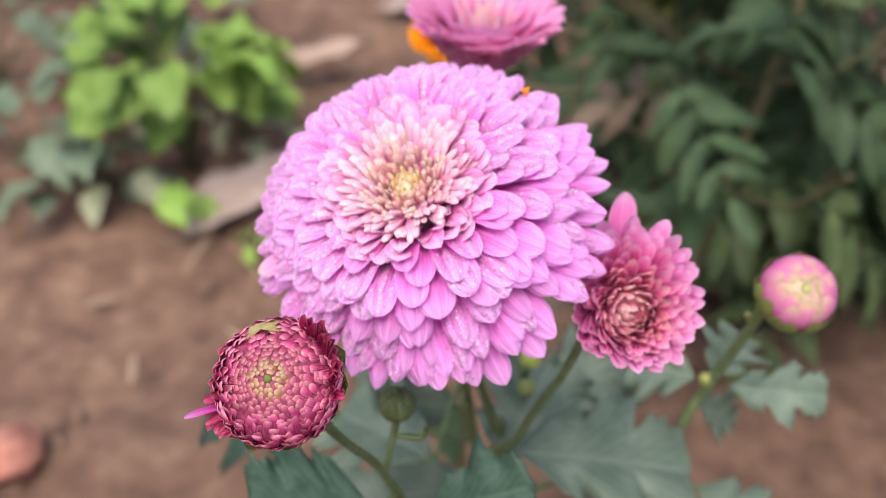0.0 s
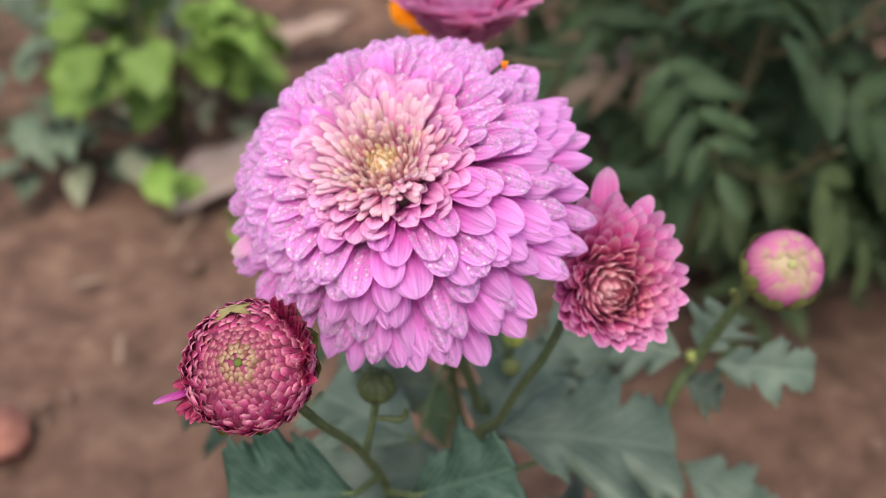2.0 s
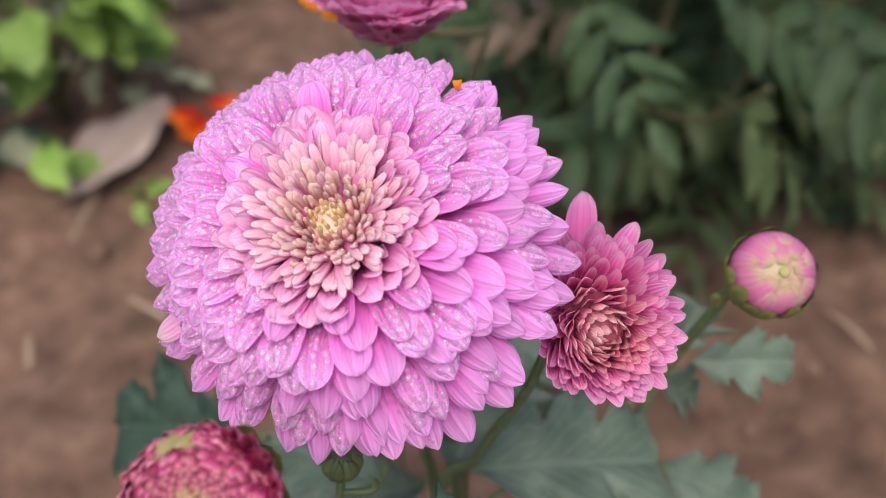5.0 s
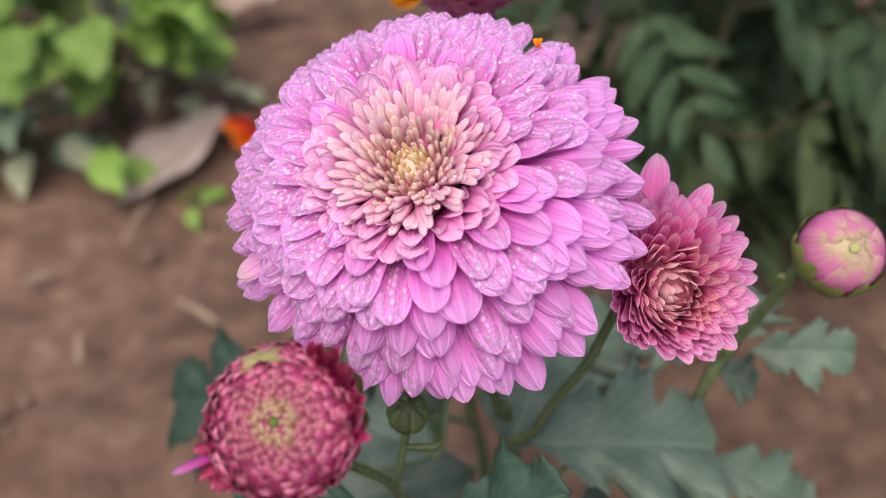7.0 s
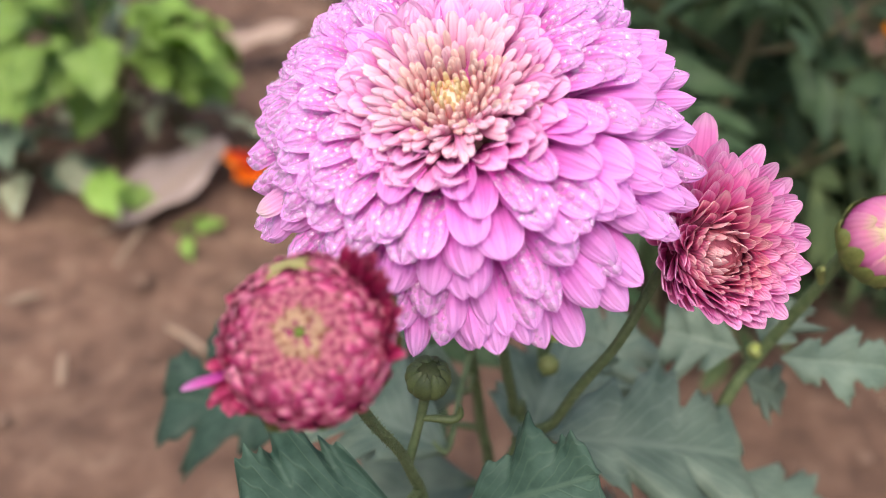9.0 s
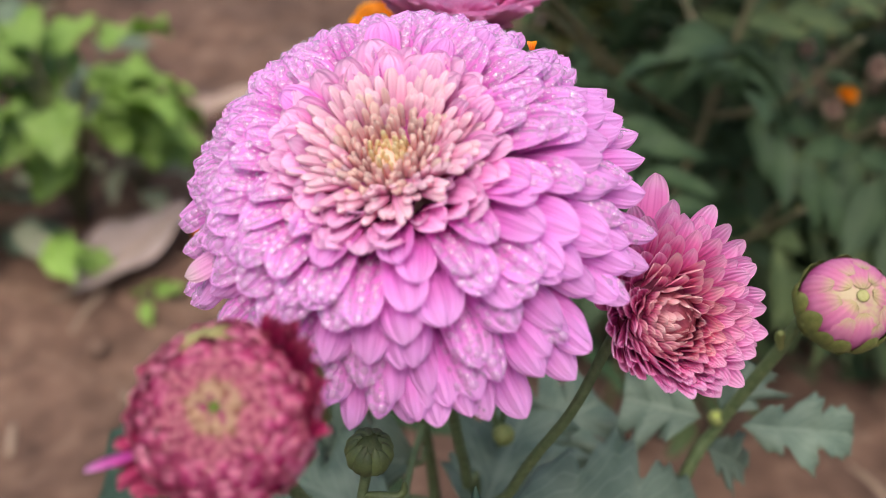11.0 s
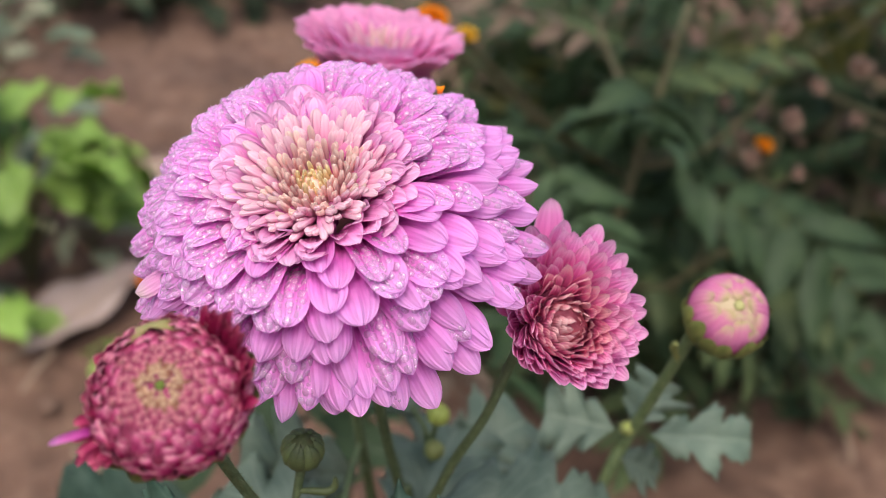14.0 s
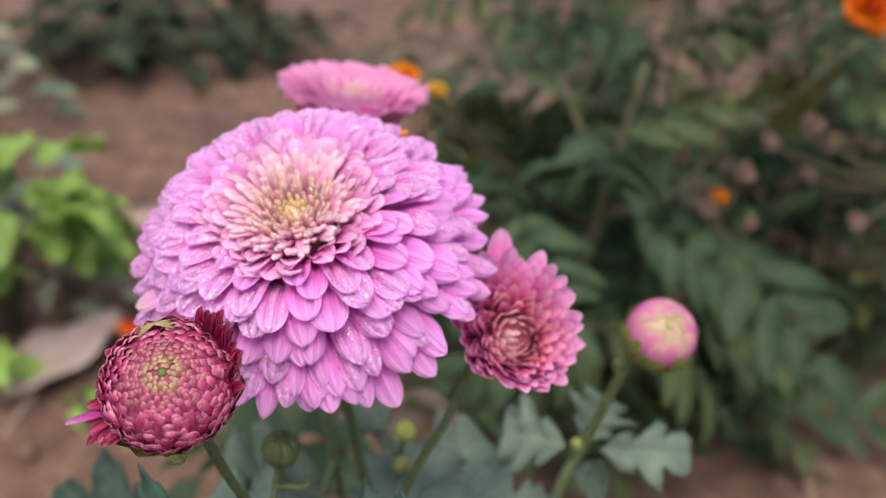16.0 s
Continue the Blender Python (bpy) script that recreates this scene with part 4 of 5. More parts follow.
half = thing("chrysanthemum", (0.02, 0.215, 0), "chrysanthemum shoot with a half-open deep pink bloom", "flower", shoots)
build_half_open(half)
tube("stem", stem_points(half, [Vector(HALF.translation) - 0.008 * HALF_AXIS, (0.041, 0.193, 0.4445), (0.034, 0.191, 0.425), (0.024, 0.195, 0.396), (0.012, 0.205, 0.33), (0.02, 0.215, -0.01)]), [0.0018, 0.0013, 0.0012, 0.0013, 0.002, 0.003], STEM, half, ribs=0.08, down=700)


BUD_AXIS = Vector((-0.10, -0.62, 0.78)).normalized()
BUD = axis_frame(Vector((-0.0342, 0.138, 0.4770)), BUD_AXIS)


def spike(parent, m, path, width, mat, turn, name="petal", alpha=1.6):
    me = petal_mesh(name, petal_grid(path, width, alpha, 0, 0.7, 0.6, 0, 2.0, 7, 9), mat)
    return place_mesh(name, me, parent, m=m @ turn)


def build_button(plant):
    # drawn out towards one side
    m = local(plant, BUD) @ Matrix.Scale(0.93, 4, (0.707, 0.707, 0)) @ Matrix.Scale(1.05, 4, (0.707, -0.707, 0))
    head = ellipsoid("flower_bud", 0.0127, 0.0071, 0.0098, BUD_SHADE_CORE, plant, m)
    tagged(head, "tight crimson button bud opening at the green heart")
    clasping(head, Matrix(), 0.0134, 0.0075, 0.0105, 165, 1.5, 34, 0.60, 22, 0.0030, [(13, BUD_CORE), (29, BUD_MID), (200, BUD_PETAL)], 51, 0.9, 0.03, "floret", 0.34, 12, 0.75, 0.55)
    clasping(head, Matrix(), 0.0134, 0.0077, 0.0105, 105, 30, 58, 0.75, 26, 0.0033, [(32, BUD_MID), (200, BUD_PETAL)], 54, 1.2, 0.10, "floret", 0.5, 28, 0.7, 0.66, 3.0)
    clasping(head, Matrix(), 0.0135, 0.0079, 0.0105, 125, 52, 106, 0.85, 32, 0.0042, [(200, BUD_PETAL)], 52, 1.0, 0.10, "petal", 0.7, 28, 0.75, 0.5, 2.0)
    tagged(ellipsoid("heart", 0.0009, 0.0003, 0.0006, BUD_GREEN, head, Matrix.Translation((0, 0, 0.0073)), 6, 10), "green bud heart")
    inv = BUD.inverted()
    for target, root, width, mat in (((-0.0535, 0.1325, 0.4722), 0.010, 0.0022, PETAL[1]), ((-0.0512, 0.1375, 0.4632), 0.010, 0.0026, BUD_DEEP), ((-0.0495, 0.1345, 0.468), 0.010, 0.003, BUD_DEEP), ((-0.0500, 0.1360, 0.4735), 0.010, 0.003, BUD_DEEP), ((-0.0490, 0.1390, 0.4640), 0.010, 0.003, BUD_DEEP), ((-0.0472, 0.1400, 0.4615), 0.010, 0.0028, BUD_DEEP), ((-0.0470, 0.1335, 0.4775), 0.010, 0.003, BUD_DEEP), ((-0.0193, 0.1340, 0.4865), 0.010, 0.0036, BUD_DEEP), ((-0.0190, 0.1300, 0.4810), 0.010, 0.0036, BUD_DEEP), ((-0.0232, 0.1400, 0.4925), 0.010, 0.0036, BUD_DEEP), ((-0.0262, 0.1425, 0.4912), 0.010, 0.0034, BUD_DEEP), ((-0.0212, 0.1380, 0.4892), 0.010, 0.0034, BUD_DEEP)):
        q = inv @ Vector(target)
        r, az = math.hypot(q.x, q.y), math.atan2(q.y, q.x)
        path = [(root, -0.003), (root + 0.3 * (r - root) + 0.001, 0.3 * q.z - 0.001), (root + 0.7 * (r - root), 0.7 * q.z), (r, q.z)]
        spike(head, Matrix(), path, width, mat, Matrix.Rotation(az, 4, "Z"))
    # ruffled clusters at two sides of the rim
    rng = np.random.default_rng(53)
    for target, total, fan, reach in (((-0.0488, 0.1345, 0.4685), 26, 0.34, 0.0008), ((-0.0212, 0.1375, 0.4890), 26, 0.62, 0.0006)):
        q = inv @ Vector(target)
        r0, az0 = math.hypot(q.x, q.y), math.atan2(q.y, q.x)
        for k in range(total):
            off = rng.uniform(-1, 1)
            r = r0 - 0.0018 * off * off + rng.uniform(-2, 1) * reach
            z = q.z + rng.uniform(-0.0035, 0.0022)
            path = [(0.0105, -0.004), (0.0118, 0.3 * z - 0.0012), (0.6 * r + 0.0045, 0.7 * z), (r, z)]
            spike(head, Matrix(), path, rng.uniform(0.0024, 0.0034), BUD_DEEP, Matrix.Rotation(az0 + fan * off, 4, "Z") @ pose(0, 0, 0, rng.uniform(-25, 25), 0, 0))
    bract_ring(plant, m, 0.0134, 0.0080, 0.0110, 13, 98, 165, 0.0080, BRACT, 7, 1.06)
    # one papery bract stands up over the edge
    me = petal_mesh("bract", petal_grid([(0.0120, -0.008), (0.0147, -0.003), (0.0147, 0.0024), (0.0112, 0.0060)], 0.017, 1.15, 0.03, 0.45, 0.85, 0, 3.0, 11, 9), PAPERY)
    place_mesh("bract", me, plant, m=m @ Matrix.Rotation(0.34, 4, "Z"))


button = thing("chrysanthemum", (0.012, 0.21, 0), "forked chrysanthemum shoot with crimson button bud and small green bud", "flower", shoots)
build_button(button)
FORK = (-0.0165, 0.171, 0.4065)
tube("stem", stem_points(button, [Vector(BUD.translation) - 0.0105 * BUD_AXIS, (-0.0295, 0.1465, 0.459), (-0.0245, 0.156, 0.438), FORK, (-0.009, 0.182, 0.36), (0.005, 0.2, 0.2), (0.012, 0.21, -0.01)]), [0.0016, 0.0012, 0.0011, 0.0012, 0.0014, 0.002, 0.003], STEM, button, ribs=0.08, down=900)

GREEN_BUD = axis_frame((-0.0123, 0.1753, 0.4302), (0.05, -0.25, 0.95))


def build_green_bud(plant, frame_m, r, mats, seed):
    m = local(plant, frame_m)
    head = ellipsoid("green_bud", r * 0.93, r * 0.85, r * 0.9, mats[0], plant, m, 8, 16)
    clasping(head, Matrix(), r, r * 0.92, r * 0.95, 13, 12, 30, 0.8, 120, r * 0.78, [(200, mats[1])], seed, 1.3, 0.05, "bract", 0.95, 3)
    return head


tagged(build_green_bud(button, GREEN_BUD, 0.0052, (BRACT_DARK, BRACT_DARK), 61), "closed small green bud")
tube("branch", stem_points(button, [(-0.0125, 0.1758, 0.4258), (-0.0140, 0.1742, 0.417), FORK]), [0.0013, 0.0010, 0.0012], STEM, button)
tube("bract_stalk", stem_points(button, [(-0.0138, 0.1745, 0.4185), (-0.0105, 0.1735, 0.4193), (-0.0068, 0.1735, 0.4188), (-0.0050, 0.1738, 0.4200), (-0.0050, 0.1740, 0.4226)]), [0.0006, 0.0009, 0.0010, 0.0009, 0.0004], BRACT_DARK, button)
side_bud = axis_frame((-0.0345, 0.1475, 0.4515), (-0.3, -0.2, 0.9))
build_green_bud(button, side_bud, 0.0019, (LIME, BRACT), 62)
tube("bract_stalk", stem_points(button, [(-0.0285, 0.1485, 0.4565), (-0.0325, 0.1480, 0.4555), (-0.0345, 0.1477, 0.4505)]), [0.0007, 0.0007, 0.0006], STEM, button)


# pale round bud
PALE_AXIS = Vector((-0.10, -0.66, 0.74)).normalized()
PALE = axis_frame((0.102, 0.2078, 0.4416), PALE_AXIS)
pale = thing("chrysanthemum", (0.05, 0.22, 0), "chrysanthemum shoot with a round pale pink and green bud", "flower", shoots)


def build_pale_bud(plant):
    m = local(plant, PALE)
    head = ellipsoid("flower_bud", 0.0108, 0.0097, 0.0098, PALE_PINK, plant, m)
    tagged(head, "round pale pink bud still folded round a green heart")
    clasping(head, Matrix(), 0.0112, 0.0101, 0.0102, 14, 6, 42, 0.9, 115, 0.0150, [(200, PALE_BUD)], 71, 1.0, 0.008, small=0.8, sway=7, claw=0.85, widest=0.5)
    bract_ring(plant, m, 0.0114, 0.0104, 0.0106, 9, 84, 168, 0.0094, OLIVE_BRACT, 8, 1.03)
    # the calyx climbs one side
    rng = np.random.default_rng(72)
    for k in range(6):
        path = []
        low = rng.uniform(48, 66)
        for f in (0, 1 / 3, 2 / 3, 1):
            ph = radians(160 + (low - 160) * f)
            path.append((0.0114 * math.sin(ph) * (1.03 + 0.03 * f), 0.0104 * math.cos(ph) * (1.03 + 0.03 * f)))
        me = petal_mesh("bract", petal_grid(through4(path), 0.0074, 0.7, 0.05, 0.5, 0.7, 0.0, 2.0, 7, 8), OLIVE_BRACT)
        place_mesh("bract", me, plant, m=m @ Matrix.Rotation(1.75 + 0.42 * k + rng.uniform(-0.1, 0.1), 4, "Z"))
    ellipsoid("heart", 0.0015, 0.0003, 0.0006, PALE_HEART, head, Matrix.Translation((0, 0, 0.0100)), 6, 10)


build_pale_bud(pale)
tube("stem", stem_points(pale, [Vector(PALE.translation) - 0.0095 * PALE_AXIS, (0.0995, 0.2175, 0.4305), (0.0965, 0.2205, 0.415), (0.0918, 0.2300, 0.380), (0.084, 0.228, 0.356), (0.065, 0.222, 0.25), (0.05, 0.22, -0.01)]), [0.0022, 0.0017, 0.0017, 0.0018, 0.002, 0.0024, 0.003], STEM, pale, ribs=0.08, down=500)
tube("bract_stalk", stem_points(pale, [(0.0968, 0.2195, 0.418), (0.0935, 0.2165, 0.4245), (0.0925, 0.2145, 0.4275)]), [0.0009, 0.0013, 0.0008], BRACT, pale)

build_green_bud(pale, axis_frame((0.0905, 0.2300, 0.3835), (-0.3, -0.4, 0.8)), 0.0026, (LIME, BRACT), 65)

# slim shoot with two lime buds
lime = thing("chrysanthemum", (0.03, 0.26, 0), "slim chrysanthemum shoot with two tiny lime green buds", "flower", shoots)
build_green_bud(lime, axis_frame((0.0305, 0.238, 0.3858), (0, -0.3, 0.9)), 0.0038, (LIME, LIME), 63)
build_green_bud(lime, axis_frame((0.0297, 0.236, 0.3730), (0, -0.5, 0.8)), 0.0034, (BRACT, BRACT), 64)
tube("stem", stem_points(lime, [(0.0305, 0.239, 0.3825), (0.0300, 0.243, 0.366), (0.03, 0.25, 0.3), (0.03, 0.26, -0.01)]), [0.0009, 0.001, 0.0014, 0.002], STEM, lime)
tube("branch", stem_points(lime, [(0.0297, 0.237, 0.3700), (0.0300, 0.2425, 0.360)]), [0.0008, 0.0009], STEM, lime)


# chrysanthemum leaves: plant, where the stalk leaves the stem, base, tip, upper side, width, material
def chrys_leaf(plant, root, base, tip, up, width, seed, mat=LEAF, droop=0.14, depth=0.62, fold=0.10):
    rng = np.random.default_rng(seed)
    length = (Vector(tip) - Vector(base)).length
    grid = mum_grid(length, width * 1.12, rng, fold, droop, depth)
    me = thick_leaf_mesh("leaf", grid, mat)
    place_mesh("leaf", me, plant, m=local(plant, laid(base, tip, up)))
    if root is not None:
        mid = (Vector(root) + Vector(base)) * 0.5 + Vector((0, 0, 0.003))
        along = Vector(base) + (Vector(tip) - Vector(base)) * 0.12
        tube("leaf_stalk", stem_points(plant, [root, mid, base, along]), [0.0013, 0.0010, 0.0009, 0.0005], STEM, plant, sides=7, steps=5)


SKYWARD, FACING, VIEWER = (0, -0.25, 0.97), (-0.05, -0.6, 0.8), (0.0, -0.75, 0.66)
for plant, root, base, tip, up, width, mat in (
    (pale, None, (0.0985, 0.2290, 0.3810), (0.1330, 0.2230, 0.3815), VIEWER, 0.0225, LEAF),
    (pale, None, (0.0890, 0.2355, 0.3785), (0.0665, 0.2440, 0.3795), VIEWER, 0.0300, LEAF),
    (pale, None, (0.0935, 0.2325, 0.3815), (0.1030, 0.2395, 0.3960), VIEWER, 0.0250, LEAF),
    (pale, None, (0.0890, 0.2280, 0.3730), (0.1060, 0.2280, 0.3640), FACING, 0.018, LEAF),
    (half, (0.0140, 0.2040, 0.3420), (0.0560, 0.2130, 0.3590), (0.0880, 0.2090, 0.3360), SKYWARD, 0.032, LEAF),
    (pale, (0.0800, 0.2235, 0.3430), (0.0900, 0.2190, 0.3400), (0.1280, 0.2050, 0.3250), SKYWARD, 0.034, LEAF),
    (half, None, (0.0210, 0.1990, 0.3830), (0.0860, 0.2030, 0.3740), SKYWARD, 0.052, LEAF),
    (half, (0.0150, 0.2020, 0.3500), (0.0260, 0.1960, 0.3480), (0.0760, 0.1740, 0.3380), SKYWARD, 0.046, LEAF),
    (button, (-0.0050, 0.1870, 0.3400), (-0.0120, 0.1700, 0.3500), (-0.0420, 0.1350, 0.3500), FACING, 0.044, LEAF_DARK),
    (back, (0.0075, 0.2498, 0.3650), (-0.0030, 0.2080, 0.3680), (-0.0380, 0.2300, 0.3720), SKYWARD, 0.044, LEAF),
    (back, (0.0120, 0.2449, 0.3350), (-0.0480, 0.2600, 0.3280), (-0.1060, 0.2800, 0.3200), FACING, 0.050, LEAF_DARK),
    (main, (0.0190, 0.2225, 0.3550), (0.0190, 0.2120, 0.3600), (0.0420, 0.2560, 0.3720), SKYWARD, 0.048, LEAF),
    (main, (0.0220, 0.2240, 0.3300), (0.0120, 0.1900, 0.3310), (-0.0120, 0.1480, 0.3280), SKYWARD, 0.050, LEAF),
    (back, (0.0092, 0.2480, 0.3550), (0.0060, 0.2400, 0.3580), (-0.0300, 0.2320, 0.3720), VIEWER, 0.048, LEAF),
    # added to fill the shaded hole under the big leaf, its shade in its colour
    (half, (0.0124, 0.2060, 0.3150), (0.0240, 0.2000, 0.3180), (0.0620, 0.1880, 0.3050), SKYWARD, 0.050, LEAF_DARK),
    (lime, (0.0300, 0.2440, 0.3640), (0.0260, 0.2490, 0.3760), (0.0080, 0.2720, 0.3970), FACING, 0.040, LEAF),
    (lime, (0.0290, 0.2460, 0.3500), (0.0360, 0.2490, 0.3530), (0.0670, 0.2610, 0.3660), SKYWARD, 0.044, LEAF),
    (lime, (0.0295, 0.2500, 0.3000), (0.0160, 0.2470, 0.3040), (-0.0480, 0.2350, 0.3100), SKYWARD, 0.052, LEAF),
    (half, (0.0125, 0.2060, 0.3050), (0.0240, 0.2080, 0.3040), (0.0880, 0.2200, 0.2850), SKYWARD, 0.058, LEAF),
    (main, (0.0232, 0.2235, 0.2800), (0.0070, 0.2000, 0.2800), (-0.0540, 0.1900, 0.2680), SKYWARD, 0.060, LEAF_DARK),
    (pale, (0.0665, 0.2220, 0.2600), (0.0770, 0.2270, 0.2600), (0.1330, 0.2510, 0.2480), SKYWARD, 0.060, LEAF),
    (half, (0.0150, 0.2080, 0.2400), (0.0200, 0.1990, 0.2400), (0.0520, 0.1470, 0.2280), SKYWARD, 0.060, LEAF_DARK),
):
    chrys_leaf(plant, root, base, tip, up, width, int(abs(tip[0]) * 1e4) + int(tip[2] * 1e3), mat)


def near_leaf(plant, root, base, tip, up, width, seed):
    """A broad dark leaf with shallow rounded lobes."""
    rng = np.random.default_rng(seed)
    grid = mum_grid((Vector(tip) - Vector(base)).length, width * 1.15, rng, 0.08, 0.12, 0.42)
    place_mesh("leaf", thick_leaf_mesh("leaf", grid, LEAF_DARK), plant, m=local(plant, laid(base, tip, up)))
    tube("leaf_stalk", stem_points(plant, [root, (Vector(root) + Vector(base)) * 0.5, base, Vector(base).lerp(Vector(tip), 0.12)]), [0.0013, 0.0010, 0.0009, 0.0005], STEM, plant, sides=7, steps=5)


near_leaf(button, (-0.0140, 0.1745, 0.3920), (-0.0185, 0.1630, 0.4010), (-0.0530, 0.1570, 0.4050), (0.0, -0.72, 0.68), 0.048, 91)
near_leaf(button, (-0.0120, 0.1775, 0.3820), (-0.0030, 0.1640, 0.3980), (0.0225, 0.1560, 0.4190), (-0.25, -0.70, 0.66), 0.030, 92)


# ---------------------------------------------------------------- marigolds
def lance(length, width, rng, nv=11, nu=5):
    return leaf_grid(length, width, 2, 0.0, 0.10, 0.3, 0.22, rng.uniform(0.05, 0.35), nv, nu, rng, ripple=0.03)


def pinnate_mesh(seed, mat, length=0.11, leaflet=0.042, pairs=5):
    """A feathered leaf: a midrib with paired narrow leaflets and one at the end."""
    rng = np.random.default_rng(seed)
    verts, faces, uvs = [], [], []

    def add(points, uv, m):
        start = len(verts)
        nv, nu = points.shape[:2]
        verts.extend(m @ Vector(q) for q in points.reshape(-1, 3))
        uvs.extend(uv.reshape(-1, 2))
        faces.extend(grid_faces(nv, nu, start))

    bend = rng.uniform(0.1, 0.35)
    for k in range(pairs + 1):
        f = 0.22 + 0.78 * k / pairs
        x, z = f * length, -bend * length * f * f
        size = leaflet * (0.65 + 0.5 * math.sin(math.pi * min(f, 0.9))) * rng.uniform(0.85, 1.15)
        turns = [0] if k == pairs else [1, -1]
        for s in turns:
            a = s * rng.uniform(42, 62)
            grid = lance(size, size * rng.uniform(0.30, 0.42), rng)
            add(*grid, pose(x, 0, z, rng.uniform(-25, 25), rng.uniform(-5, 25), a))
    sides = 5
    start = len(verts)
    for k in range(9):
        f = k / 8
        for j in range(sides):
            a = 2 * math.pi * j / sides
            r = 0.0012 * (1 - 0.6 * f)
            verts.append(Vector((f * length, r * math.cos(a), -bend * length * f * f + r * math.sin(a) - 0.0005)))
            uvs.append((0.5, f))
    for k in range(8):
        faces.extend((start + k * sides + j, start + k * sides + (j + 1) % sides, start + (k + 1) * sides + (j + 1) % sides, start + (k + 1) * sides + j) for j in range(sides))
    me = bpy.data.meshes.new("leaf")
    me.from_pydata([tuple(v) for v in verts], [], faces)
    me.materials.append(mat)
    me.polygons.foreach_set("use_smooth", [True] * len(me.polygons))
    layer = me.uv_layers.new(name="UVMap")
    idx = np.empty(len(me.loops), dtype=np.int32)
    me.loops.foreach_get("vertex_index", idx)
    layer.data.foreach_set("uv", np.asarray(uvs, float)[idx].ravel())
    me.update()
    return me


PINNATE = [pinnate_mesh(100 + k, (MARI_LEAF, MARI_LEAF, MARI_OLIVE, MARI_LEAF, MARI_LEAF, MARI_OLIVE, MARI_LEAF, WITHERED, MARI_YELLOW)[k], 0.11 + 0.012 * (k % 3), 0.050 if k < 7 else 0.040, 4) for k in range(9)]


def marigold_head(plant, at, r, axis, mat, seed):
    m = axis_frame(Vector(at) - plant.location, axis)
    head = ellipsoid("flower_head", r * 0.35, r * 0.2, r * 0.7, MARI_STEM if mat is BEIGE_GAP else BRACT_DARK, plant, m @ Matrix.Translation((0, 0, -r * 0.3)), 8, 12)
    tagged(head, "beige flower head added for soil gaps and dead leaves" if mat is BEIGE_GAP else "orange marigold flower head")
    rng = np.random.default_rng(seed)
    classes = {}
    for i in range(60):
        f = (i + 0.5) / 60
        q = round((8 + 80 * f ** 0.7) / 10) * 10
        if q not in classes:
            path = petal_path(q, r, r * 0.6, (r * 0.12, -r * 0.3), 1.0, 85, 0.9, 20)
            classes[q] = petal_mesh("petal", petal_grid(path, r * (0.3 + 0.006 * q), 0.5, 0.1, 0.8, 0.3, 0, 3.0, 5, 7, 0.12, np.random.default_rng(q)), mat)
        loose = 3.0 if mat is BEIGE_GAP else 1.0
        if loose > 1 and rng.random() < 0.45:
            continue
        place_mesh("petal", classes[q], head, m=Matrix.Translation((0, 0, r * 0.3)) @ Matrix.Rotation(i * GOLDEN, 4, "Z") @ pose(0, 0, 0, loose * rng.uniform(-15, 15), loose * rng.uniform(-8, 8), 0) @ Matrix.Scale(rng.uniform(0.6, 1.0) if loose > 1 else 1.0, 4))


def marigold(at, height, seed, leaves=42, spread=0.10, label="bushy marigold with dark green feathered leaves", low=0.25, flowers=()):
    rng = np.random.default_rng(seed)
    plant = thing("marigold", (at[0], at[1], 0), label, "plant", "marigold bushes")
    lean = Vector((rng.uniform(-0.05, 0.05), rng.uniform(-0.05, 0.05), 0))
    top = Vector((0, 0, height)) + lean
    tube("stem", [(0, 0, -0.01), Vector((0, 0, height * 0.4)) + lean * 0.2, top], [0.005, 0.004, 0.002], MARI_STEM, plant, sides=7, steps=6)
    ends = []
    for b in range(7):
        f = low + (0.95 - low) * b / 7
        a = b * GOLDEN + rng.uniform(-0.3, 0.3)
        root = Vector((0, 0, height * f * 0.9)) + lean * f * f
        out = Vector((math.cos(a), math.sin(a), 0)) * spread * rng.uniform(0.7, 1.2)
        end = root + out + Vector((0, 0, height * rng.uniform(0.12, 0.28)))
        tube("branch", [root, root + out * 0.55 + Vector((0, 0, height * 0.06)), end], [0.003, 0.0022, 0.0014], MARI_STEM, plant, sides=6, steps=5)
        ends.append((root, end))
    for i in range(int(leaves * 0.85)):
        root, end = ends[int(rng.integers(0, 7))]
        f = rng.uniform(0.15, 1.0)
        p = root.lerp(end, f) if rng.random() < 0.75 else top * rng.uniform(max(low, 0.35), 1.0)
        a = rng.uniform(0, 2 * math.pi)
        place_mesh("leaf", PINNATE[int(rng.choice((0, 1, 2, 3, 4, 5, 6, 0, 3, 6, 1, 4, 5, 2, 7, 8)))], plant, m=Matrix.Translation(p) @ pose(0, 0, 0, rng.uniform(-30, 30), rng.uniform(-35, 40), math.degrees(a)) @ Matrix.Scale(rng.uniform(0.75, 1.15), 4))
    for pos, r, axis, mat in flowers:
        marigold_head(plant, pos, r, axis, mat, seed + 5)
        q = Vector(pos) - plant.location
        hub = min((e for _, e in ends), key=lambda e: (e - q).length)
        tube("flower_stalk", [q - Vector(axis).normalized() * r * 0.6, (q + hub) * 0.5 - Vector((0, 0, 0.01)), hub], [0.002, 0.0018, 0.002], MARI_STEM, plant, sides=6, steps=5)
    return plant


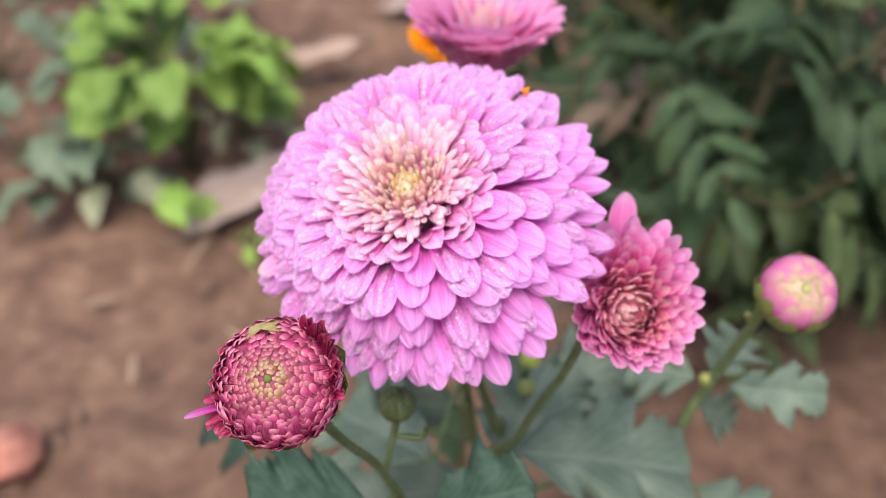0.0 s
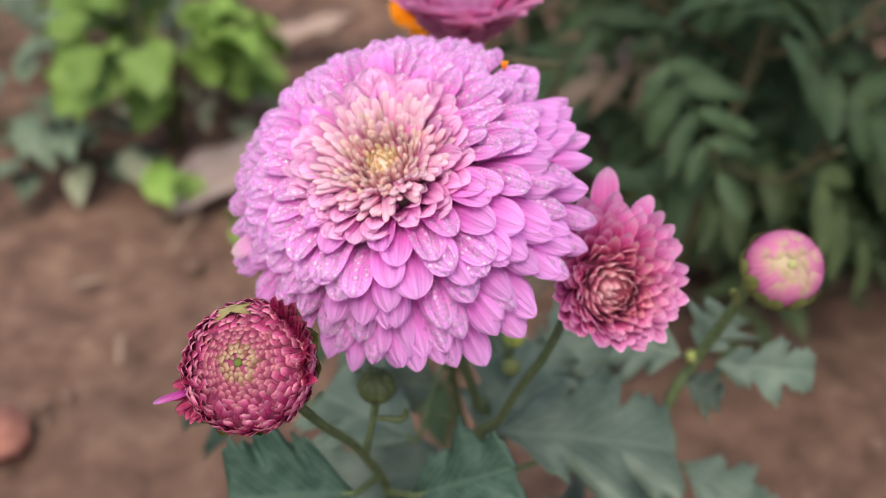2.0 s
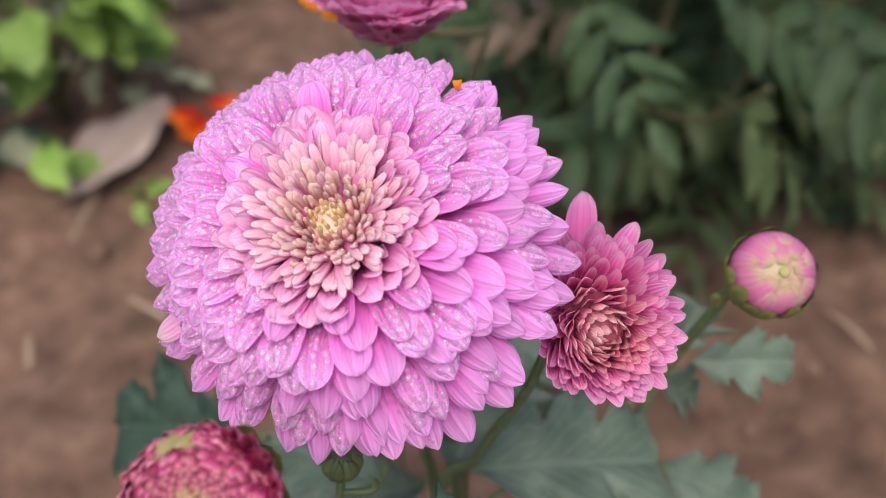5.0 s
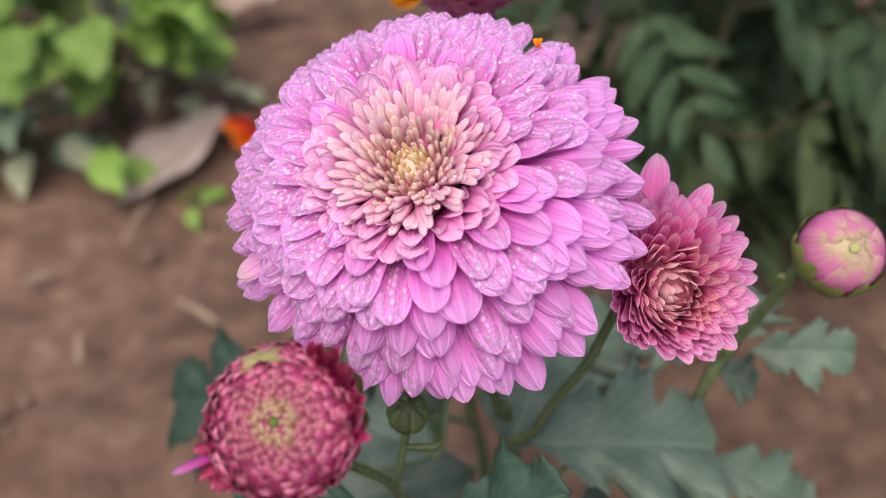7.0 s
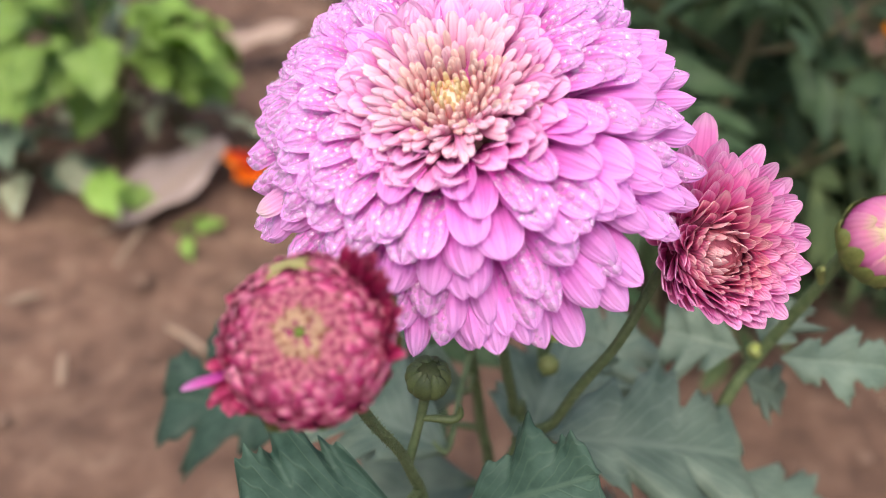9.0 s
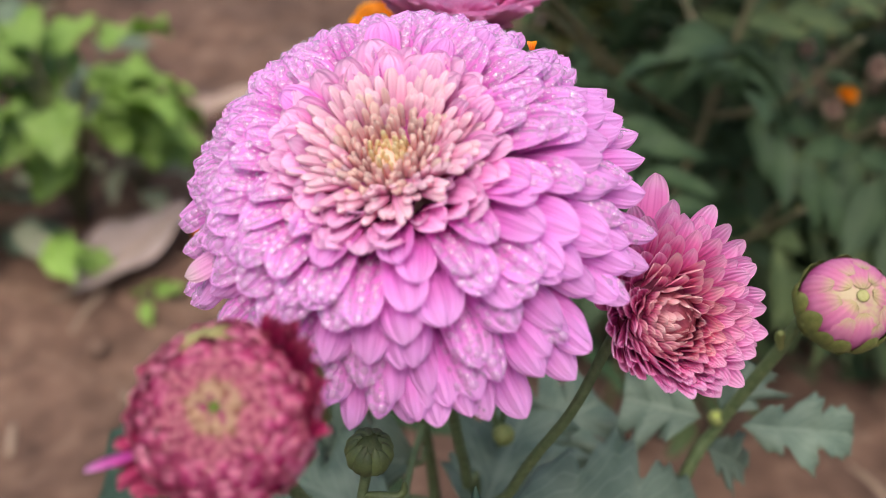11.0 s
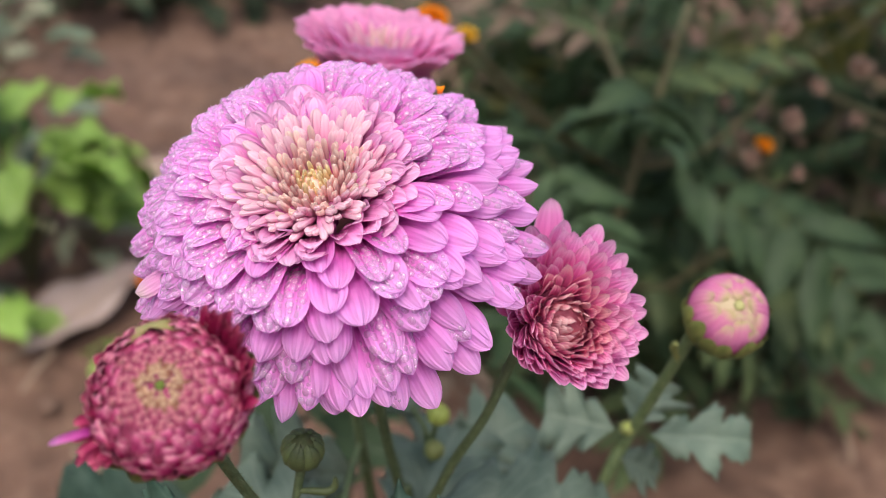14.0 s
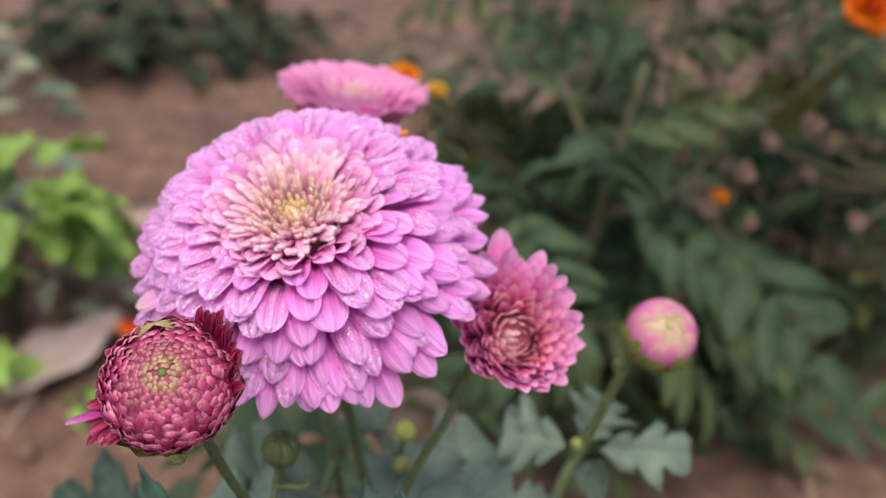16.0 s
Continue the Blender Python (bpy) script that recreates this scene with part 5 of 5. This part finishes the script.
marigold((0.20, 0.60), 0.42, 201, 22, 0.10, low=0.4)
marigold((0.34, 0.74), 0.46, 202, 26, 0.12, low=0.35, flowers=[((0.317, 0.587, 0.324), 0.0065, (0.1, -0.5, 0.6), MARIGOLD), ((0.337, 0.595, 0.339), 0.010, (0.0, -0.7, 0.5), BEIGE_GAP), ((0.308, 0.585, 0.314), 0.008, (-0.2, -0.7, 0.3), BEIGE_GAP), ((0.322, 0.545, 0.321), 0.006, (0.2, -0.7, 0.4), BEIGE_GAP), ((0.290, 0.607, 0.347), 0.007, (0.0, -0.7, 0.5), BEIGE_GAP)])
marigold((0.52, 0.84), 0.50, 203, 28, 0.13, low=0.3, flowers=[((0.400, 0.585, 0.467), 0.021, (-0.2, -0.6, 0.6), MARIGOLD_RED), ((0.353, 0.660, 0.386), 0.010, (0.0, -0.7, 0.5), BEIGE_GAP), ((0.463, 0.720, 0.335), 0.011, (-0.2, -0.7, 0.5), BEIGE_GAP), ((0.461, 0.620, 0.286), 0.009, (0.1, -0.7, 0.5), BEIGE_GAP), ((0.447, 0.680, 0.303), 0.008, (0.0, -0.6, 0.6), BEIGE_GAP), ((0.391, 0.660, 0.340), 0.008, (0.2, -0.7, 0.4), BEIGE_GAP)])
marigold((0.30, 0.98), 0.48, 204, 28, 0.12, low=0.2)
marigold((0.70, 0.98), 0.55, 205, 28, 0.14, low=0.2)
marigold((0.48, 1.15), 0.50, 206, 28, 0.13, low=0.15)
marigold((0.24, 0.80), 0.40, 207, 22, 0.11, low=0.3, flowers=[((0.0640, 0.5205, 0.4290), 0.0098, (0, -0.3, 0.9), MARIGOLD), ((0.0826, 0.5105, 0.4235), 0.0062, (0.1, -0.3, 0.9), MARIGOLD_YELLOW)])
marigold((0.19, 0.93), 0.30, 214, 22, 0.09, low=0.15)
marigold((0.75, 1.35), 0.55, 208, 28, 0.15, low=0.1)
marigold((0.45, 1.50), 0.50, 209, 28, 0.14, low=0.1)
marigold((0.95, 1.15), 0.55, 210, 28, 0.15, low=0.1)
marigold((0.62, 1.80), 0.55, 211, 28, 0.15, low=0.1)
marigold((1.05, 1.75), 0.55, 212, 28, 0.15, low=0.1)


for k, (x, y, h) in enumerate(((0.28, 0.84, 0.24), (0.42, 0.80, 0.22), (0.56, 0.80, 0.24), (0.44, 0.72, 0.2), (0.70, 0.84, 0.24), (0.36, 0.95, 0.26), (0.52, 0.97, 0.26), (0.66, 1.08, 0.28), (0.40, 1.25, 0.3), (0.85, 1.0, 0.28), (0.24, 1.2, 0.3), (0.33, 0.73, 0.22), (0.22, 0.70, 0.22))):
    marigold((x, y), h, 230 + k, 20, 0.09, "low young marigold with dark green feathered leaves", 0.06)
marigold((0.012, 0.44), 0.38, 213, 5, 0.05, "slender marigold with one orange flower", 0.6, [((-0.001, 0.375, 0.443), 0.014, (-0.1, -0.4, 0.85), MARIGOLD)])


# ---------------------------------------------------------------- low plants and litter on the far side
def blade_mesh(seed, length, width, mat, lobes=2, depth=0.3):
    rng = np.random.default_rng(seed)
    return thick_leaf_mesh("leaf", leaf_grid(length, width, lobes, depth, 0.1, 0.3, 0.2, 0.35, 26, 7, rng, ripple=0.08), mat, 0.0006)


def rosette(name, at, label, category, meshes, count, height, reach, seed, stem_mat, group="", lift=(10, 60), low=0.25):
    rng = np.random.default_rng(seed)
    plant = thing(name, (at[0], at[1], 0), label, category, group)
    for i in range(count):
        a = i * GOLDEN + rng.uniform(-0.4, 0.4)
        z = height * (low + (1 - low) * (i + 0.5) / count)
        p = Vector((math.cos(a), math.sin(a), 0)) * reach * rng.uniform(0.3, 1.0) + Vector((0, 0, z))
        tube("leaf_stalk", [(0, 0, -0.005), Vector((p.x * 0.35, p.y * 0.35, z * 0.6)), p], [0.002, 0.0017, 0.0012], stem_mat, plant, sides=5, steps=4)
        me = meshes[i % len(meshes)]
        place_mesh("leaf", me, plant, m=Matrix.Translation(p) @ pose(0, 0, 0, rng.uniform(-25, 25), -rng.uniform(*lift) + 30, math.degrees(a)) @ Matrix.Scale(rng.uniform(0.8, 1.2), 4))
    return plant


SEED_MESH = [blade_mesh(300 + k, 0.080, 0.074, SEED_LEAF, 2, 0.22) for k in range(3)]
GREY_MESH = [blade_mesh(310 + k, 0.07, 0.045, GREY_LEAF, 2, 0.3) for k in range(3)]
PALE_MESH = [blade_mesh(320 + k, 0.05, 0.032, PALE_LEAF, 2, 0.3) for k in range(2)]
FAR_MESH = [blade_mesh(330 + k, 0.09, 0.055, FAR_LEAF, 2, 0.3) for k in range(3)]
rosette("leafy_seedling", (-0.295, 0.94), "bright green leafy seedling growing from bare soil", "plant", SEED_MESH, 28, 0.19, 0.080, 400, MARI_STEM, low=0.6)
rosette("leafy_seedling", (-0.292, 0.845), "single-leaved bright green seedling on bare soil", "plant", [blade_mesh(341, 0.06, 0.045, SEED_LEAF)], 3, 0.06, 0.012, 407, MARI_STEM)
rosette("leafy_weed", (-0.46, 0.92), "grey-green leafy weed on bare soil", "plant", GREY_MESH, 14, 0.10, 0.09, 401, MARI_STEM, "low weeds")
rosette("leafy_weed", (-0.385, 0.90), "grey-green leafy weed on bare soil", "plant", GREY_MESH[:2] + PALE_MESH[:1], 12, 0.08, 0.07, 406, MARI_STEM, "low weeds")
rosette("leafy_weed", (-0.24, 1.00), "pale green wilting weed on bare soil", "plant", PALE_MESH, 10, 0.08, 0.06, 402, MARI_STEM, "low weeds")
rosette("leafy_weed", (-0.40, 1.12), "grey-green leafy weed on bare soil", "plant", GREY_MESH, 14, 0.12, 0.09, 403, MARI_STEM, "low weeds")
rosette("leafy_weed", (-0.60, 1.15), "grey-green leafy weed on bare soil", "plant", GREY_MESH, 14, 0.12, 0.10, 404, MARI_STEM, "low weeds")
rosette("small_sprout", (-0.205, 0.80), "small green sprout in bare soil", "plant", [blade_mesh(340, 0.03, 0.018, SEED_LEAF)], 4, 0.015, 0.015, 405, MARI_STEM)
for k, (x, y) in enumerate(((-0.50, 1.62), (-0.47, 1.40), (-0.58, 1.80), (-0.62, 1.5))):
    rosette("leafy_weed", (x, y), "grey-green leafy weed on bare soil", "plant", GREY_MESH + PALE_MESH, 16, 0.14, 0.12, 410 + k, MARI_STEM, "low weeds")
for k, (x, y) in enumerate(((-0.44, 1.98), (-0.33, 1.97), (-0.21, 2.00), (-0.10, 2.06), (-0.38, 2.14), (-0.25, 2.16), (0.02, 2.12), (-0.14, 2.24))):
    rosette("border_plant", (x, y), "dark green low border plant", "plant", FAR_MESH, 16, 0.12, 0.12, 420 + k, MARI_STEM, "border plants")
for k, (x, y) in enumerate(((-0.9, 2.9), (-0.5, 3.1), (0.1, 3.3), (0.6, 3.2), (1.1, 2.9), (-1.2, 2.4), (1.4, 2.3))):
    rosette("border_plant", (x, y), "dark green low border plant", "plant", FAR_MESH, 18, 0.2, 0.16, 430 + k, MARI_STEM, "border plants")


def fallen_leaf(a, b, width, seed, mat=DRY_LEAF, label="dry brown fallen leaf lying on the soil", z=0.022):
    rng = np.random.default_rng(seed)
    a, b = Vector((*a, z)), Vector((*b, z + 0.012))
    me = thick_leaf_mesh("fallen_leaf", leaf_grid((b - a).length, width, 2, 0.05, 0.03, 0.1, 0.35, -0.1, 24, 9, rng, ripple=0.06), mat, 0.0008)
    ob = place_mesh("fallen_leaf", me, None, m=laid(a, b))
    size = (b - a).length
    if size > 0.08:
        tube("midrib", [(v * size, 0, 0.1 * size * v * v + 0.0006 - 0.02 * width) for v in (0.0, 0.35, 0.7, 0.97)], [0.0016, 0.0013, 0.0009, 0.0004], STRAW, ob, sides=6, steps=5)
        tube("leaf_stalk", [(-0.022, 0.004, 0.001), (-0.010, 0.001, -0.001), (0.002, 0, -0.001)], [0.0012, 0.0013, 0.0015], STRAW, ob, sides=6, steps=4)
    return tagged(ob, label, "leaf", "fallen leaves")


fallen_leaf((-0.275, 0.806), (-0.175, 0.918), 0.080, 500, z=0.012)
fallen_leaf((-0.215, 1.165), (-0.100, 1.205), 0.050, 501, DULL_LEAF, "pale dry fallen leaf lying on the soil")
fallen_leaf((-0.10, 1.36), (0.02, 1.33), 0.05, 502)
rng0 = np.random.default_rng(77)
for k in range(34):
    x, y = rng0.uniform(0.3, 1.0), rng0.uniform(0.95, 1.8)
    a = rng0.uniform(0, 6.283)
    size = rng0.uniform(0.035, 0.065)
    fallen_leaf((x, y), (x + size * math.cos(a), y + size * math.sin(a)), size * 0.5, 520 + k, DRY_LEAF, "small dry beige leaf lying under the marigolds")
for k in range(4):
    x, y = ((-0.155, 0.895), (-0.140, 0.900), (-0.148, 0.908), (-0.138, 0.915))[k]
    me = petal_mesh("fallen_petal", petal_grid([(0, 0), (0.014, 0.004), (0.028, 0.005), (0.042, 0.002)], 0.030, 0.4, 0.1, 0.75, 0.3, 0, 3.0, 7, 8), MARIGOLD_RED)
    ob = place_mesh("fallen_petal", me, None, m=pose(x, y, 0.022 + 0.004 * k, rng0.uniform(-15, 15), rng0.uniform(-10, 10), rng0.uniform(0, 360)))
    tagged(ob, "orange-red marigold petal fallen on the soil", "petal", "fallen petals")


def petal_scrap(r, az, z):
    """A torn bit of marigold petal caught on the far edge of the large bloom."""
    a = radians(az)
    me = petal_mesh("fallen_petal", petal_grid([(0, 0), (0.0009, 0.0004), (0.0018, 0.0005), (0.0026, 0.0002)], 0.0022, 0.5, 0.1, 0.75, 0.5, 0, 3.0, 7, 8), MARIGOLD)
    ob = place_mesh("fallen_petal", me, None, m=MAIN @ pose(r * math.cos(a), r * math.sin(a), z, 0, 12, az + 40))
    return tagged(ob, "small orange petal scrap caught on a pink bloom", "petal")


def straw(x, y, length, turn, r, seed):
    rng = np.random.default_rng(seed)
    d = Vector((math.cos(radians(turn)), math.sin(radians(turn)), 0)) * length * 0.5
    ob = tube("straw", [-d, Vector((0, 0, length * 0.05)), d], [r * 0.35, r * 0.6, r * 0.25], STRAW, None, sides=6, steps=4)
    ob.location = (x, y, 0.016 + 0.004 * rng.random())
    return tagged(ob, "dry straw-coloured stalk piece on the soil", "straw", "straw pieces")


petal_scrap(0.0400, -24, 0.0091)
straw(-0.25, 0.765, 0.07, 75, 0.0045, 1)
straw(-0.275, 0.60, 0.035, 100, 0.006, 2)
straw(-0.33, 0.69, 0.03, 20, 0.006, 3)
straw(-0.18, 0.63, 0.05, 140, 0.005, 4)
straw(-0.42, 0.62, 0.03, 60, 0.005, 5)
straw(0.40, 0.52, 0.05, 110, 0.004, 6)
straw(0.48, 0.60, 0.04, 70, 0.004, 7)
straw(-0.12, 0.56, 0.04, 35, 0.005, 8)


def brick_piece():
    bm = bmesh.new()
    bmesh.ops.create_cube(bm, size=1.0)
    bmesh.ops.scale(bm, verts=bm.verts, vec=(0.06, 0.045, 0.03))
    bmesh.ops.bevel(bm, geom=bm.edges[:], offset=0.008, segments=3, affect="EDGES")
    for v in bm.verts:
        v.co += 0.005 * noise.noise_vector(v.co * 40)
    me = bpy.data.meshes.new("brick_fragment")
    bm.to_mesh(me)
    bm.free()
    me.materials.append(BRICK_RED)
    me.polygons.foreach_set("use_smooth", [True] * len(me.polygons))
    ob = place_mesh("brick_fragment", me, None, m=pose(-0.36, 0.505, 0.012, 4, 3, 25))
    tagged(ob, "worn reddish brick fragment half sunk in soil", "brick")


brick_piece()
